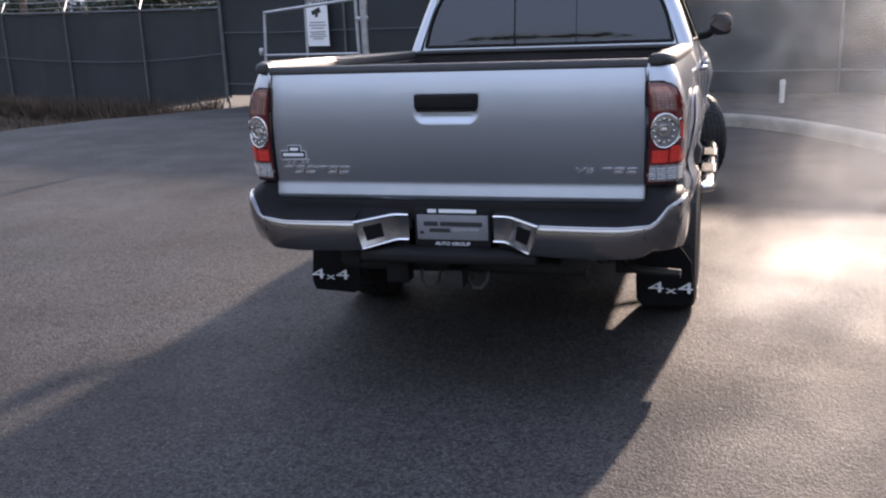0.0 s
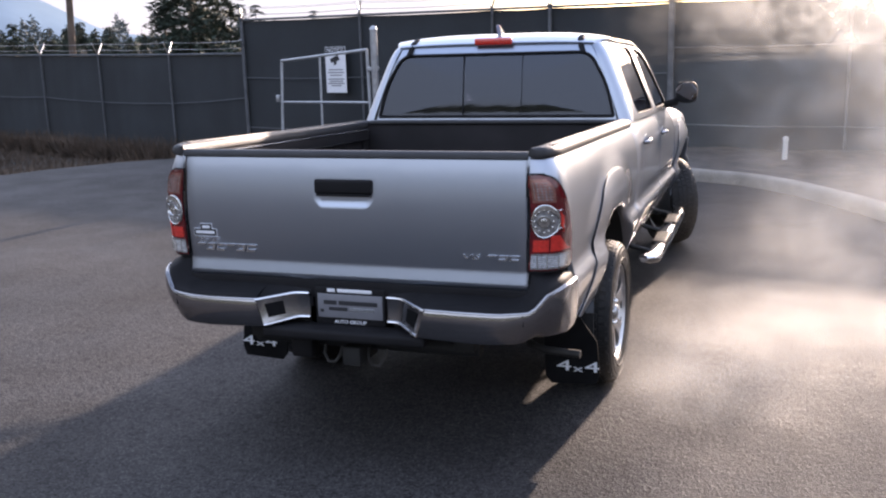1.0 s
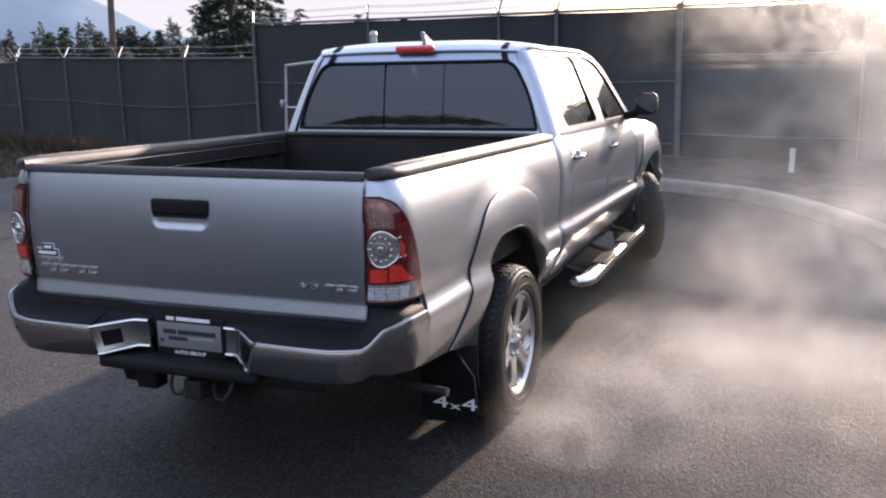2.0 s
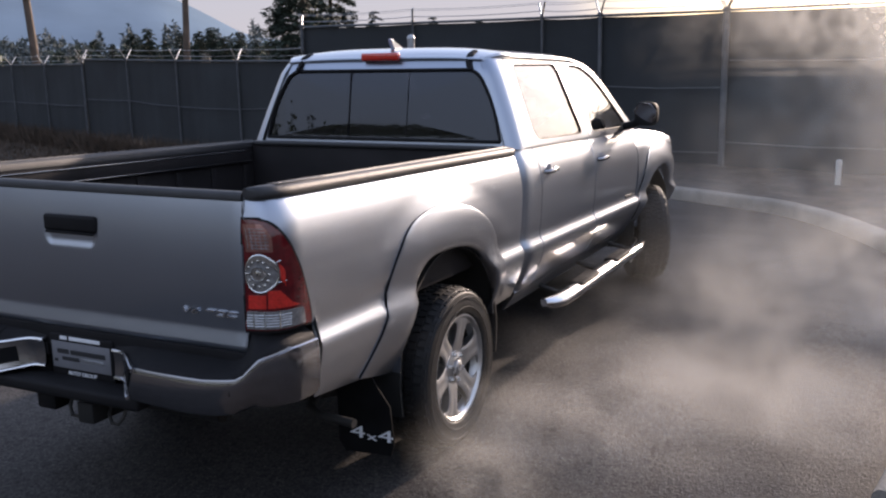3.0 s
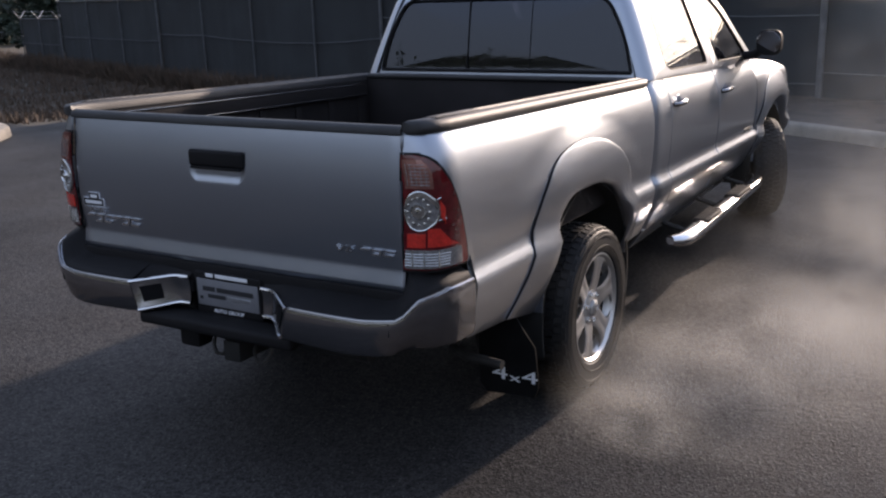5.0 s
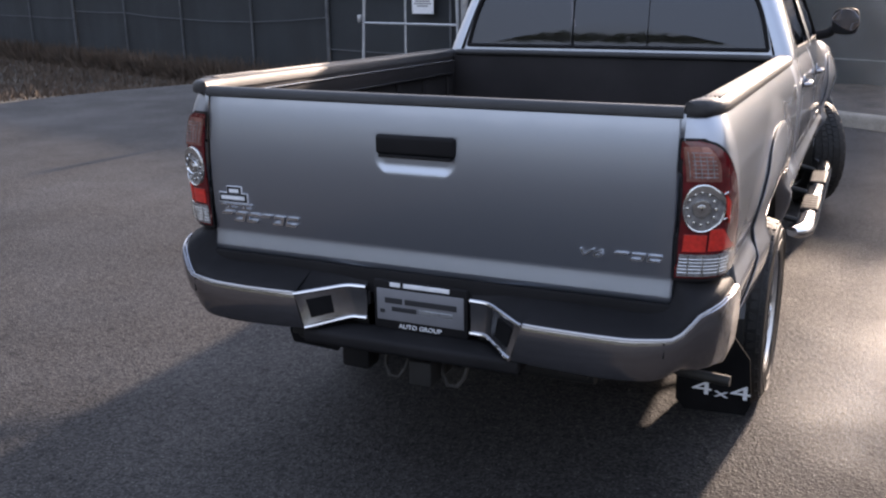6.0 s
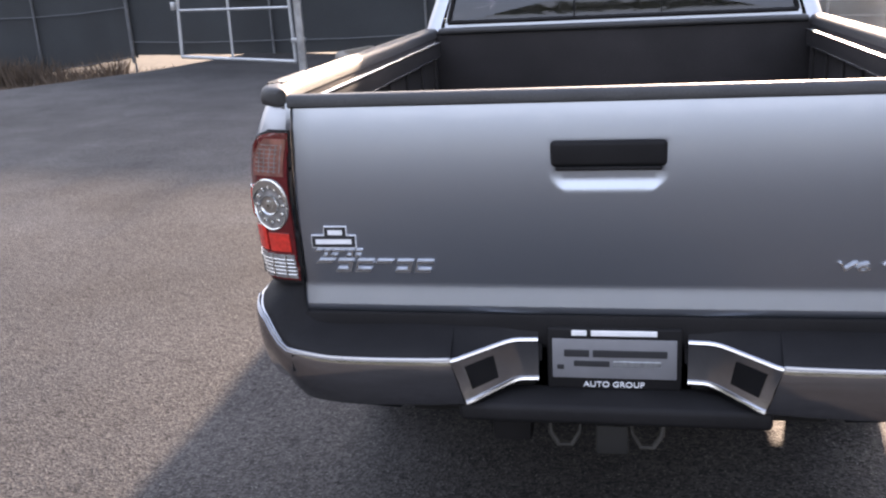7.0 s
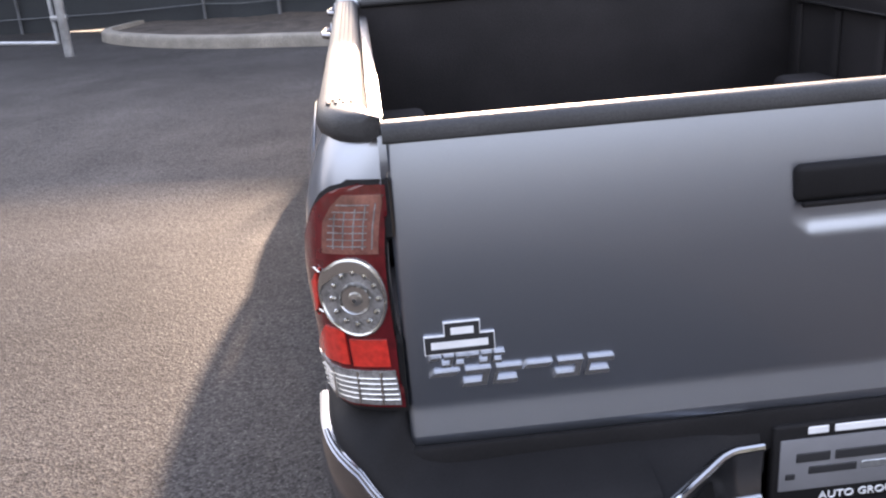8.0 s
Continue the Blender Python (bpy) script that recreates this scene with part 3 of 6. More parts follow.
def build_stub():
    t = thing("marker_pipe", "short white upright pipe behind the kerb", "pipe")
    part("pipe", tube([(1.8, 10.2, 0.03), (1.805, 10.2, 0.36)], 0.035, 14), WHITEPIPE, t)
    part("cap", lathe([(0.001, 0.03), (0.03, 0.025), (0.04, 0.0), (0.04, -0.03)], 14, None, Matrix.Translation((1.805, 10.2, 0.36)) @ pose(0, 0, 0, 0, -90, 0)), WHITEPIPE, t)


build_stub()


# ---------------------------------------------------------------- the pickup truck
truck = thing("pickup_truck", "silver crew-cab pickup truck with an open black-lined bed on asphalt", "pickup truck")
TG, TX = smooth_table([(0.40, 0.755), (0.46, 0.800), (0.52, 0.834), (0.60, 0.866), (0.69, 0.894), (0.758, 0.906), (0.772, 0.900), (0.802, 0.882), (0.83, 0.877), (0.90, 0.886), (1.0, 0.892), (1.07, 0.894), (1.12, 0.892), (1.16, 0.886), (1.20, 0.876), (1.24, 0.861), (1.27, 0.846), (1.295, 0.832), (1.34, 0.822)], 0.007)


def XB(z):
    return float(np.interp(z, TG, TX))


def rake(bm):
    """The body stands a little higher at the tail than at the nose."""
    for v in bm.verts:
        t = max(0.0, min(1.0, (v.co.z - 0.45) / 0.5))
        v.co.z -= 0.033 * (v.co.y - 1.1) * t * t * (3 - 2 * t)
    return bm


def tpart(name, bm, material, parent=None, label="", angle=38):
    return part(name, rake(bm), material, parent or truck, label, angle)


def tmesh(name, me, material, parent, label=""):
    bm = bmesh.new()
    bm.from_mesh(me)
    return part(name, rake(bm), material, parent, label)


# plan of the rear corner: distance along it, y, and how far it stands in from the side
CORNER = [(-0.034, 0.128), (-0.030, 0.10), (-0.022, 0.070), (-0.008, 0.040), (0.015, 0.020), (0.05, 0.007), (0.10, 0.0)]
CY = [c[0] for c in CORNER]
CD = [c[1] for c in CORNER]


def blister(y, z):
    """The swollen body round each wheel."""
    out = 0.0
    for yc in (1.20, 4.84):
        d = math.hypot((y - yc) / 0.90, (z - 0.56) / 0.66)
        t = max(0.0, min(1.0, (1.0 - d) / 0.28))
        out += 0.025 * t * t * (3 - 2 * t)
    return out * max(0.0, min(1.0, (z - 0.86) / 0.16))


def side_in(y):
    return float(np.interp(y, CY, CD)) if y < 0.1 else 0.0


def lean(y, z):
    """The rear corner leans forward at the top with the tailgate."""
    d = max(0.0, z - 1.06)
    return 0.46 * d * d * max(0.0, 1 - (y + 0.034) / 0.134)


OUT_R = [(0.51, 0.545), (0.635, 0.74), (0.735, 0.975), (0.90, 1.10), (1.22, 1.122), (1.53, 1.035), (1.755, 0.85), (1.88, 0.54)]
IN_R = [(0.80, 0.48), (0.845, 0.71), (0.95, 0.905), (1.14, 0.934), (1.37, 0.915), (1.58, 0.828), (1.715, 0.66), (1.742, 0.49)]
OUT_F = [(4.28, 0.56), (4.36, 0.88), (4.51, 1.10), (4.73, 1.185), (5.02, 1.185), (5.22, 1.09), (5.36, 0.91), (5.42, 0.62)]
IN_F = [(4.39, 0.48), (4.44, 0.72), (4.56, 0.93), (4.74, 1.010), (4.97, 1.010), (5.13, 0.92), (5.25, 0.75), (5.30, 0.55)]


def arc(pts, n):
    """A smooth line through points of the (y, z) plane, n steps."""
    p = [Vector((*a, 0)) for a in pts]
    p = [p[0] * 2 - p[1]] + p + [p[-1] * 2 - p[-2]]
    out = []
    m = len(pts) - 1
    for k in range(n + 1):
        s = min(m - 1e-6, k * m / n)
        i, t = int(s), s - int(s)
        a, b, c, d = p[i:i + 4]
        q = 0.5 * (2 * b + (c - a) * t + (2 * a - 5 * b + 4 * c - d) * t * t + (3 * b - a - 3 * c + d) * t ** 3)
        out.append((q.x, q.y))
    return out


def mid_arc(o, i, f=0.45, n=60):
    return [(a[0] + (b[0] - a[0]) * f, a[1] + (b[1] - a[1]) * f) for a, b in zip(arc(o, n), arc(i, n))]


def panel(name, s, ys, lower, upper, nv=36, inset=0.0, thick=0.012, parent=None, label="", arch=None):
    if arch:
        ay, az = [a[0] for a in arch], [a[1] for a in arch]

    def P(y, v):
        lo = lower(y)
        if arch and ay[0] <= y <= ay[-1]:
            lo = max(lo, float(np.interp(y, ay, az)))
        mid = max(0.81, lo + 0.02)
        z = lo + (mid - lo) * v / 0.35 if v < 0.35 else mid + (upper(y) - mid) * (v - 0.35) / 0.65
        return (s * max(0.764, XB(z) + blister(y, z) - side_in(y) - inset), y + lean(y, z), z)

    us = ys if s > 0 else ys[::-1]
    return tpart(name, sheet(P, us, np.linspace(0, 1, nv), thick), PAINT, parent, label)


def flare(name, s, outer, inner, n=40):
    """The bulged wheel-arch trim: a swept skin from the body to the arch lip and into the wheel well."""
    O, I = arc(outer, n), arc(inner, n)
    prof = [(0.0, 0.0), (0.01, 0.0008), (0.06, 0.002), (0.20, 0.005), (0.45, 0.010), (0.70, 0.015), (0.90, 0.017), (0.97, 0.014), (1.0, 0.005), (1.0, None)]

    def P(k, j):
        t, add = prof[int(j)]
        a, b = O[int(k)], I[int(k)]
        y, z = a[0] + (b[0] - a[0]) * t, a[1] + (b[1] - a[1]) * t
        low = min(1.0, max(0.0, (z - 0.48) / 0.2))
        bl = XB(z) + blister(y, z)
        xx = 0.865 if add is None else bl + 0.002 + add * (0.4 + 0.6 * low)
        return (s * xx, y, z)

    ks = list(range(n + 1))
    fl = tpart(name, sheet(P, ks if s > 0 else ks[::-1], range(len(prof)), 0.006), PAINT, None, "silver bulged wheel-arch flare", 50)
    seal = [(s * (XB(z) + blister(y, z) + 0.001), y, z) for y, z in O]
    tpart("flare_seal", tube(seal, 0.0048, 6), BLACK, fl, "thin black rubber seal")
    return fl


def liner(s, yc, zc, r, parent=None):
    def P(a, x):
        return (s * x, yc + r * math.cos(a), zc + r * 1.02 * math.sin(a))

    return tpart("wheel_well", sheet(P, np.linspace(-0.25, math.pi + 0.25, 30), (0.56, 0.70, 0.865), 0.01), UNDER, None, "black wheel-well liner")


AX_R, AX_F, TYRE = 1.26, 4.82, 0.370


def build_box():
    """Bed sides, lined box and tailgate."""
    ya = np.unique(np.concatenate([CY, np.linspace(0.1, 0.184, 5), [0.188], np.linspace(0.22, 0.64, 10), np.linspace(0.64, 1.90, 84), np.linspace(1.90, 2.065, 5)]))
    for s in (1, -1):
        side = panel("bed_side", s, ya, lambda y: 0.838 if y < 0.186 else (0.578 - 0.12 * (y - 0.18) if y < 1.2 else 0.50), lambda y: 1.292, 44, arch=mid_arc(OUT_R, IN_R))
        flare("rear_fender_flare", s, OUT_R, IN_R)
        liner(s, AX_R + 0.03, 0.41, 0.50)
        # plastic cap over the rail, with ribs on top near the tail
        prof = [(0.842, 1.272), (0.852, 1.276), (0.856, 1.290), (0.851, 1.306), (0.838, 1.315), (0.810, 1.318), (0.788, 1.315), (0.779, 1.304), (0.777, 1.280), (0.785, 1.280)]
        yr = np.concatenate([[-0.034, -0.030, -0.022], np.linspace(-0.01, 2.06, 30)])

        def C(y, j):
            x, z = prof[int(j)]
            f = (x - 0.777) / 0.079
            grow = 0.020 * max(0.0, min(1.0, 1 - (y + 0.034) / 0.15)) ** 2
            e = max(0.0, min(1.0, 1 - (y + 0.034) / 0.05))
            return (s * (x - side_in(y) * 0.58 * f - grow * (1 - f)), y + lean(y, 1.27), z - (0.007 * e * e if z > 1.285 else 0))

        cap = tpart("rail_cap", sheet(C, yr if s > 0 else yr[::-1], range(len(prof)), 0.004), CAP, None, "black textured plastic bed rail cap", 50)
        for x, z in ((0.796, 1.3162), (0.806, 1.3176), (0.816, 1.3177), (0.826, 1.3166)):
            tpart("cap_rib", tube([(s * x, y, z) for y in (0.10, 0.75, 1.40, 2.04)], 0.0024, 6), CAP, cap)
        end = bmesh.new()
        rings = [[end.verts.new(C(y, j)) for j in range(len(prof))] for y in (-0.0345, -0.020)]
        end.faces.new(rings[0])
        end.faces.new(rings[1])
        for j in range(len(prof)):
            end.faces.new((rings[0][j], rings[0][(j + 1) % len(prof)], rings[1][(j + 1) % len(prof)], rings[1][j]))
        tpart("cap_end", end, CAP, cap)
        for k in range(4):
            x = 0.797 + 0.012 * k
            tpart("cap_rib", box((s * x - 0.0030, 0.07, 1.314), (s * x + 0.0030, 0.36, 1.3195), 0.001), CAP, cap)
        # inner wall, utility rail and wheel box
        tpart("bed_wall", box((s * 0.795 - 0.014, 0.03, 0.76), (s * 0.795 + 0.014, 2.06, 1.285), 0.006), LINER)
        rail = tpart("utility_rail", box((s * 0.768 - 0.014, 0.20, 1.206), (s * 0.768 + 0.014, 1.98, 1.262), 0.003), LINER, None, "dark tie-down rail with bright lips along the bed wall")
        for z in (1.204, 1.264):
            tpart("rail_lip", box((s * 0.763 - 0.013, 0.20, z - 0.0025), (s * 0.763 + 0.013, 1.98, z + 0.0025), 0.0012), BADGE, rail, "bright metal lip")
        wb = box((s * 0.675 - 0.085, 0.78, 0.77), (s * 0.675 + 0.085, 1.74, 0.985), 0.03, 3)
        tpart("wheel_box", wb, LINER)
        for k in range(7):
            y = 0.25 + 0.28 * k
            tpart("wall_rib", box((s * 0.778 - 0.006, y, 0.80), (s * 0.778 + 0.006, y + 0.05, 1.19), 0.004), LINER)
    floor = tpart("bed_floor", box((-0.785, 0.03, 0.745), (0.785, 2.06, 0.775)), LINER)
    for k in range(13):
        x = -0.60 + 0.1 * k
        tpart("floor_rib", box((x - 0.022, 0.05, 0.774), (x + 0.022, 2.02, 0.786), 0.004), LINER, floor)
    tpart("bed_front_wall", box((-0.79, 2.03, 0.76), (0.79, 2.07, 1.30), 0.012), LINER)
    tpart("bed_front_cap", box((-0.77, 2.015, 1.292), (0.77, 2.078, 1.318), 0.01, 3), CAP)


def gate_y(x, z):
    """Barrel-shaped skin over a slanted lower band."""
    if z > 0.836:
        d = z - 1.06
        y = -0.034 + 0.03 * d + (0.42 * d * d if d > 0 else 0.24 * d * d)
    else:
        y = float(np.interp(z, [0.764, 0.772, 0.784, 0.828, 0.836], [-0.023, -0.034, -0.0395, -0.0300, -0.0287]))
    return y - 0.006 * (1 - (x / 0.755) ** 2)


def scoop(x, z):
    """Depth of the hand recess under the handle."""
    if z < 1.058 or z > 1.186:
        return 0.0
    half = 0.138 if z > 1.112 else 0.138 - 0.050 * ((1.112 - z) / 0.054) ** 2.2
    e = min(half - abs(x + 0.009), z - 1.060, 1.184 - z)
    t = max(0.0, min(1.0, e / 0.036))
    return 0.007 * t * t * (3 - 2 * t)


def build_tailgate():
    xs = np.unique(np.concatenate([[-0.756, -0.753, 0.753, 0.756], np.linspace(-0.746, 0.746, 38), np.linspace(-0.15, 0.15, 61)]))
    zs = np.unique(np.concatenate([np.linspace(0.764, 1.280, 40), np.linspace(1.05, 1.19, 36), [0.828, 0.836, 0.774, 0.79]]))

    def P(x, z):
        r = max(0.0, abs(x) - 0.748) / 0.008
        return (x, gate_y(x, z) + scoop(x, z) + 0.008 * r * r, z)

    g = tpart("tailgate", sheet(P, xs, zs, 0.006), PAINT, None, "silver tailgate with a slanted lower band")
    tpart("inner_skin", box((-0.748, 0.012, 0.778), (0.748, 0.028, 1.268), 0.004), LINER, g)
    prof = [(-0.014, 1.266), (-0.021, 1.270), (-0.021, 1.286), (-0.014, 1.295), (0.006, 1.298), (0.028, 1.294), (0.036, 1.285), (0.036, 1.258)]
    tpart("top_cap", sheet(lambda x, j: (x, prof[int(j)][0] - 0.005 * (1 - (x / 0.755) ** 2), prof[int(j)][1]), np.linspace(-0.757, 0.757, 24), range(len(prof)), 0.004), CAP, g, "black plastic strip along the tailgate top", 50)
    hb = bmesh.new()
    for x0, x1, z0, z1, y0, y1 in ((-0.139, 0.121, 1.120, 1.181, -0.0435, -0.018),):
        box((x0, y0, z0), (x1, y1, z1), 0.0125, 5, hb)
    h = tpart("handle", hb, BLACK, g, "black plastic tailgate handle")
    tpart("handle_lip", box((-0.127, -0.047, 1.113), (0.109, -0.036, 1.122), 0.003), BLACK, h)
    # dealer sticker: a dark stepped plate with a pale border; its words are plain bars
    def stepped(g0):
        return [(-0.722 - g0, 0.928 - g0), (-0.612 + g0, 0.928 - g0), (-0.612 + g0, 0.958 + g0), (-0.634 + g0, 0.958 + g0), (-0.634 + g0, 0.980 + g0), (-0.690 - g0, 0.980 + g0), (-0.690 - g0, 0.958 + g0), (-0.722 - g0, 0.958 + g0)]
    st = tpart("dealer_sticker", prism(stepped(0.0008), "y", -0.0405, -0.030), WHITE, g, "dark stepped sticker with a white border")
    tpart("sticker_face", prism(stepped(-0.0008), "y", -0.0415, -0.0395), DKPRINT, st)
    for x0, x1, z0, z1 in ((-0.712, -0.622, 0.937, 0.949), (-0.680, -0.644, 0.960, 0.972)):
        tpart("print_bar", box((x0, -0.0425, z0), (x1, -0.0405, z1)), WHITE, st)
    # raised chrome badges, as plain slanted bars
    def badge(x0, x1, z0, z1, n, yoff, label):
        w = (x1 - x0) / n
        first = None
        for k in range(n):
            a, b = x0 + w * k + w * 0.07, x0 + w * (k + 1) - w * 0.10
            sl = (z1 - z0) * 0.30
            y = gate_y((a + b) / 2, (z0 + z1) / 2)
            t = (z1 - z0) * 0.26
            if k % 3 == 0:
                o = [(a, z1 - t), (a + sl, z1), (b + sl, z1), (b, z1 - t)]
            elif k % 3 == 1:
                o = [(a, z0), (b, z0), (b + sl, z1), (a + sl, z1), (a + sl * 0.9, z1 - t), (b - w * 0.12, z1 - t), (b - w * 0.16, z0 + t), (a + w * 0.1, z0 + t)]
            else:
                o = [(a, z0), (b, z0), (b, z0 + t), (a + w * 0.16, z0 + t), (a + w * 0.24, z1 - t), (b + sl, z1 - t), (b + sl, z1), (a + sl, z1)]
            bm = prism(o, "y", y - 0.009, y + 0.002)
            ob = tpart("badge_letter", bm, BADGE, first or g, label if not first else "")
            first = first or ob
    badge(-0.720, -0.600, 0.905, 0.922, 6, 0, "row of raised chrome badge shapes")
    badge(-0.722, -0.425, 0.868, 0.896, 6, 0, "row of raised chrome badge shapes")
    badge(0.588, 0.725, 0.877, 0.896, 3, 0, "row of raised chrome badge shapes")
    me = letters("V6", 0.036, 0.004, 0.2)
    me.transform(Matrix.Translation((0.525, gate_y(0.52, 0.887) - 0.005, 0.886)) @ Matrix.Diagonal((1.9, 1, 0.75, 1)))
    tmesh("engine_badge", me, BADGE, g, "raised chrome engine badge")
    return g


def build_lamps():
    """Tail lamps that wrap the rear corners: red lens, clear round reflector, ribbed clear foot."""
    def surf(s, q, z, off):
        y = -0.034 + q
        e = 0.004
        x = max(0.764, XB(z) - side_in(y))
        t = Vector((-(side_in(y + e) - side_in(y - e)), 2 * e))
        nrm = Vector((t.y, -t.x)).normalized()
        return (s * (x + nrm.x * off), y + nrm.y * off + lean(y, z), z)

    def edge(z):
        t = max(0.0, min(1.0, (1.212 - z) / 0.367))
        return 0.006 + 0.186 * t ** 0.62 - 0.02 * max(0.0, (0.86 - z) / 0.03) ** 2

    def width_q(w):
        """Turns a width across the rear face into the way round the corner."""
        xs = [0.128 - d for d in CD]
        return float(np.interp(w, xs, [c + 0.034 for c in CY])) if w < 0.128 else 0.134 + (w - 0.128)

    def to_w(q):
        xs = [0.128 - d for d in CD]
        return float(np.interp(q, [c + 0.034 for c in CY], xs)) if q < 0.134 else 0.128 + (q - 0.134)

    def lens(name, s, w0, w1, z0, z1, off, thick, material, parent, label="", nu=22, nv=22):
        def P(u, v):
            z = z0 + (z1 - z0) * v
            a, b = w0(z), w1(z)
            return surf(s, width_q(a + (b - a) * u), z, off)

        us = np.linspace(0, 1, nu)
        return tpart(name, sheet(P, us if s > 0 else us[::-1], np.linspace(0, 1, nv), thick), material, parent, label)

    full = lambda z: to_w(edge(z))
    for s in (1, -1):
        base = lens("tail_lamp", s, lambda z: -0.004, lambda z: to_w(edge(z) + 0.013), 0.836, 1.217, 0.002, 0.01, BLACK, None, "red and clear tail lamp round the corner of the bed", 26, 70)
        lens("red_lens", s, lambda z: 0.003, full, 0.845, 1.21, 0.007, 0.006, RED, base, "deep red outer lens", 26, 70)
        up = lambda z: min(full(z) - 0.022, 0.092)
        lens("turn_lens", s, lambda z: 0.012, up, 1.106, 1.196, 0.010, 0.004, AMBER, base, "smoky clear turn signal lens")
        zc, rr, wc, rw = 1.035, 0.066, 0.055, 0.050
        half = lambda z: rw * math.sqrt(max(1e-5, 1 - ((z - zc) / rr) ** 2))
        disc = lens("round_lens", s, lambda z: max(0.004, wc - half(z)), lambda z: wc + half(z), zc - rr + 0.001, zc + rr - 0.001, 0.011, 0.005, CLEAR, base, "round clear lens with a ring of small bulbs", 20, 24)
        c0 = Vector(surf(s, width_q(0.052), zc, 0.0115))
        c1 = Vector(surf(s, width_q(0.056), zc, 0.0115))
        along = Vector((c1 - c0)).normalized()
        nrm = along.cross(Vector((0, 0, 1)))
        nrm = -nrm if nrm.y > 0 else nrm
        rot = nrm.to_track_quat("X", "Z").to_matrix().to_4x4()
        place = Matrix.Translation(c0) @ rot
        cup = lathe([(0.003, 0.010), (0.010, 0.009), (0.012, 0.004), (0.021, 0.004), (0.024, 0.008), (0.027, 0.0)], 24, None, place)
        tpart("bulb_cup", cup, REFL, disc)
        ring = [surf(s, width_q(max(0.005, wc + 0.94 * rw * math.cos(a))), zc + 0.95 * rr * math.sin(a), 0.011) for a in np.linspace(0, 2 * math.pi, 49)]
        tpart("lens_rim", tube(ring, 0.0032, 8), REFL, disc, "bright round rim")

        def moon(u, v):
            a = math.pi * (0.04 + 0.92 * u)
            r = 0.93 - (0.26 * math.sin(a) ** 0.7) * v
            return surf(s, width_q(max(0.006, wc + r * rw * math.cos(a))), zc + r * rr * math.sin(a), 0.0125)

        mu = np.linspace(0, 1, 28)
        tpart("lens_crescent", sheet(moon, mu[::-1] if s > 0 else mu, np.linspace(0, 1, 6), 0.003), REFL, disc, "bright crescent over the bulbs")
        for k in range(7):
            z = 1.118 + 0.0105 * k
            w1 = min(up(z) - 0.006, 0.086)
            tpart("lens_rib", tube([surf(s, width_q(0.030 + (w1 - 0.030) * j / 3), z, 0.0105) for j in range(4)], 0.0011, 5), CLEAR, base)
        for k in range(5):
            w = 0.022 + 0.014 * k
            tpart("lens_rib", tube([surf(s, width_q(w), z, 0.0105) for z in (1.114, 1.15, 1.184 - 0.004 * k)], 0.0012, 6), CLEAR, base)
        for k in range(12):
            a = 2 * math.pi * k / 12
            m = place @ Matrix.Translation((0.001, 0.036 * math.cos(a), 0.043 * math.sin(a)))
            tpart("bulb", lathe([(0.0005, 0.004), (0.004, 0.003), (0.0055, 0.0)], 8, None, m), REFL, disc)
        # bright stop lenses: one beside the round lens, two below it
        lens("stop_lens", s, lambda z: wc + half(max(zc, z)) + 0.006, lambda z: full(z) - 0.022, 0.992, 1.078, 0.0095, 0.004, BRED, base, "red stop lens beside the round lens", 12, 12)
        lens("stop_lens", s, lambda z: 0.016, lambda z: 0.072, 0.916, 0.962, 0.010, 0.004, BRED, base, "bright red stop lens", 12, 12)
        lens("stop_lens", s, lambda z: 0.078, lambda z: full(z) - 0.036, 0.918, 0.978, 0.010, 0.004, BRED, base, "bright red stop lens", 12, 12)
        for z, w0 in ((1.072, 0.098), (1.004, 0.100)):
            w1 = full(z) - 0.018
            tpart("lens_rib", tube([surf(s, width_q(w0 + (w1 - w0) * k / 4), z + 0.006 * k / 4, 0.0105) for k in range(5)], 0.0022, 6), REFL, base)
        foot = lens("reverse_lens", s, lambda z: 0.010, lambda z: full(z) - 0.038, 0.850, 0.908, 0.010, 0.004, CLEAR, base, "clear ribbed reversing lens")
        for k in range(3):
            w = 0.036 + k * 0.034
            p = surf(s, width_q(w), 0.88, 0.0115)
            tpart("lens_rib", tube([(p[0], p[1], 0.853), (p[0], p[1], 0.907)], 0.0025, 6), REFL, foot)
        for z in (0.860, 0.869, 0.878, 0.887, 0.896):
            pts = [surf(s, width_q(0.012 + 0.0135 * k), z, 0.0115) for k in range(9)]
            tpart("lens_rib", tube(pts, 0.0014, 6), REFL, foot)


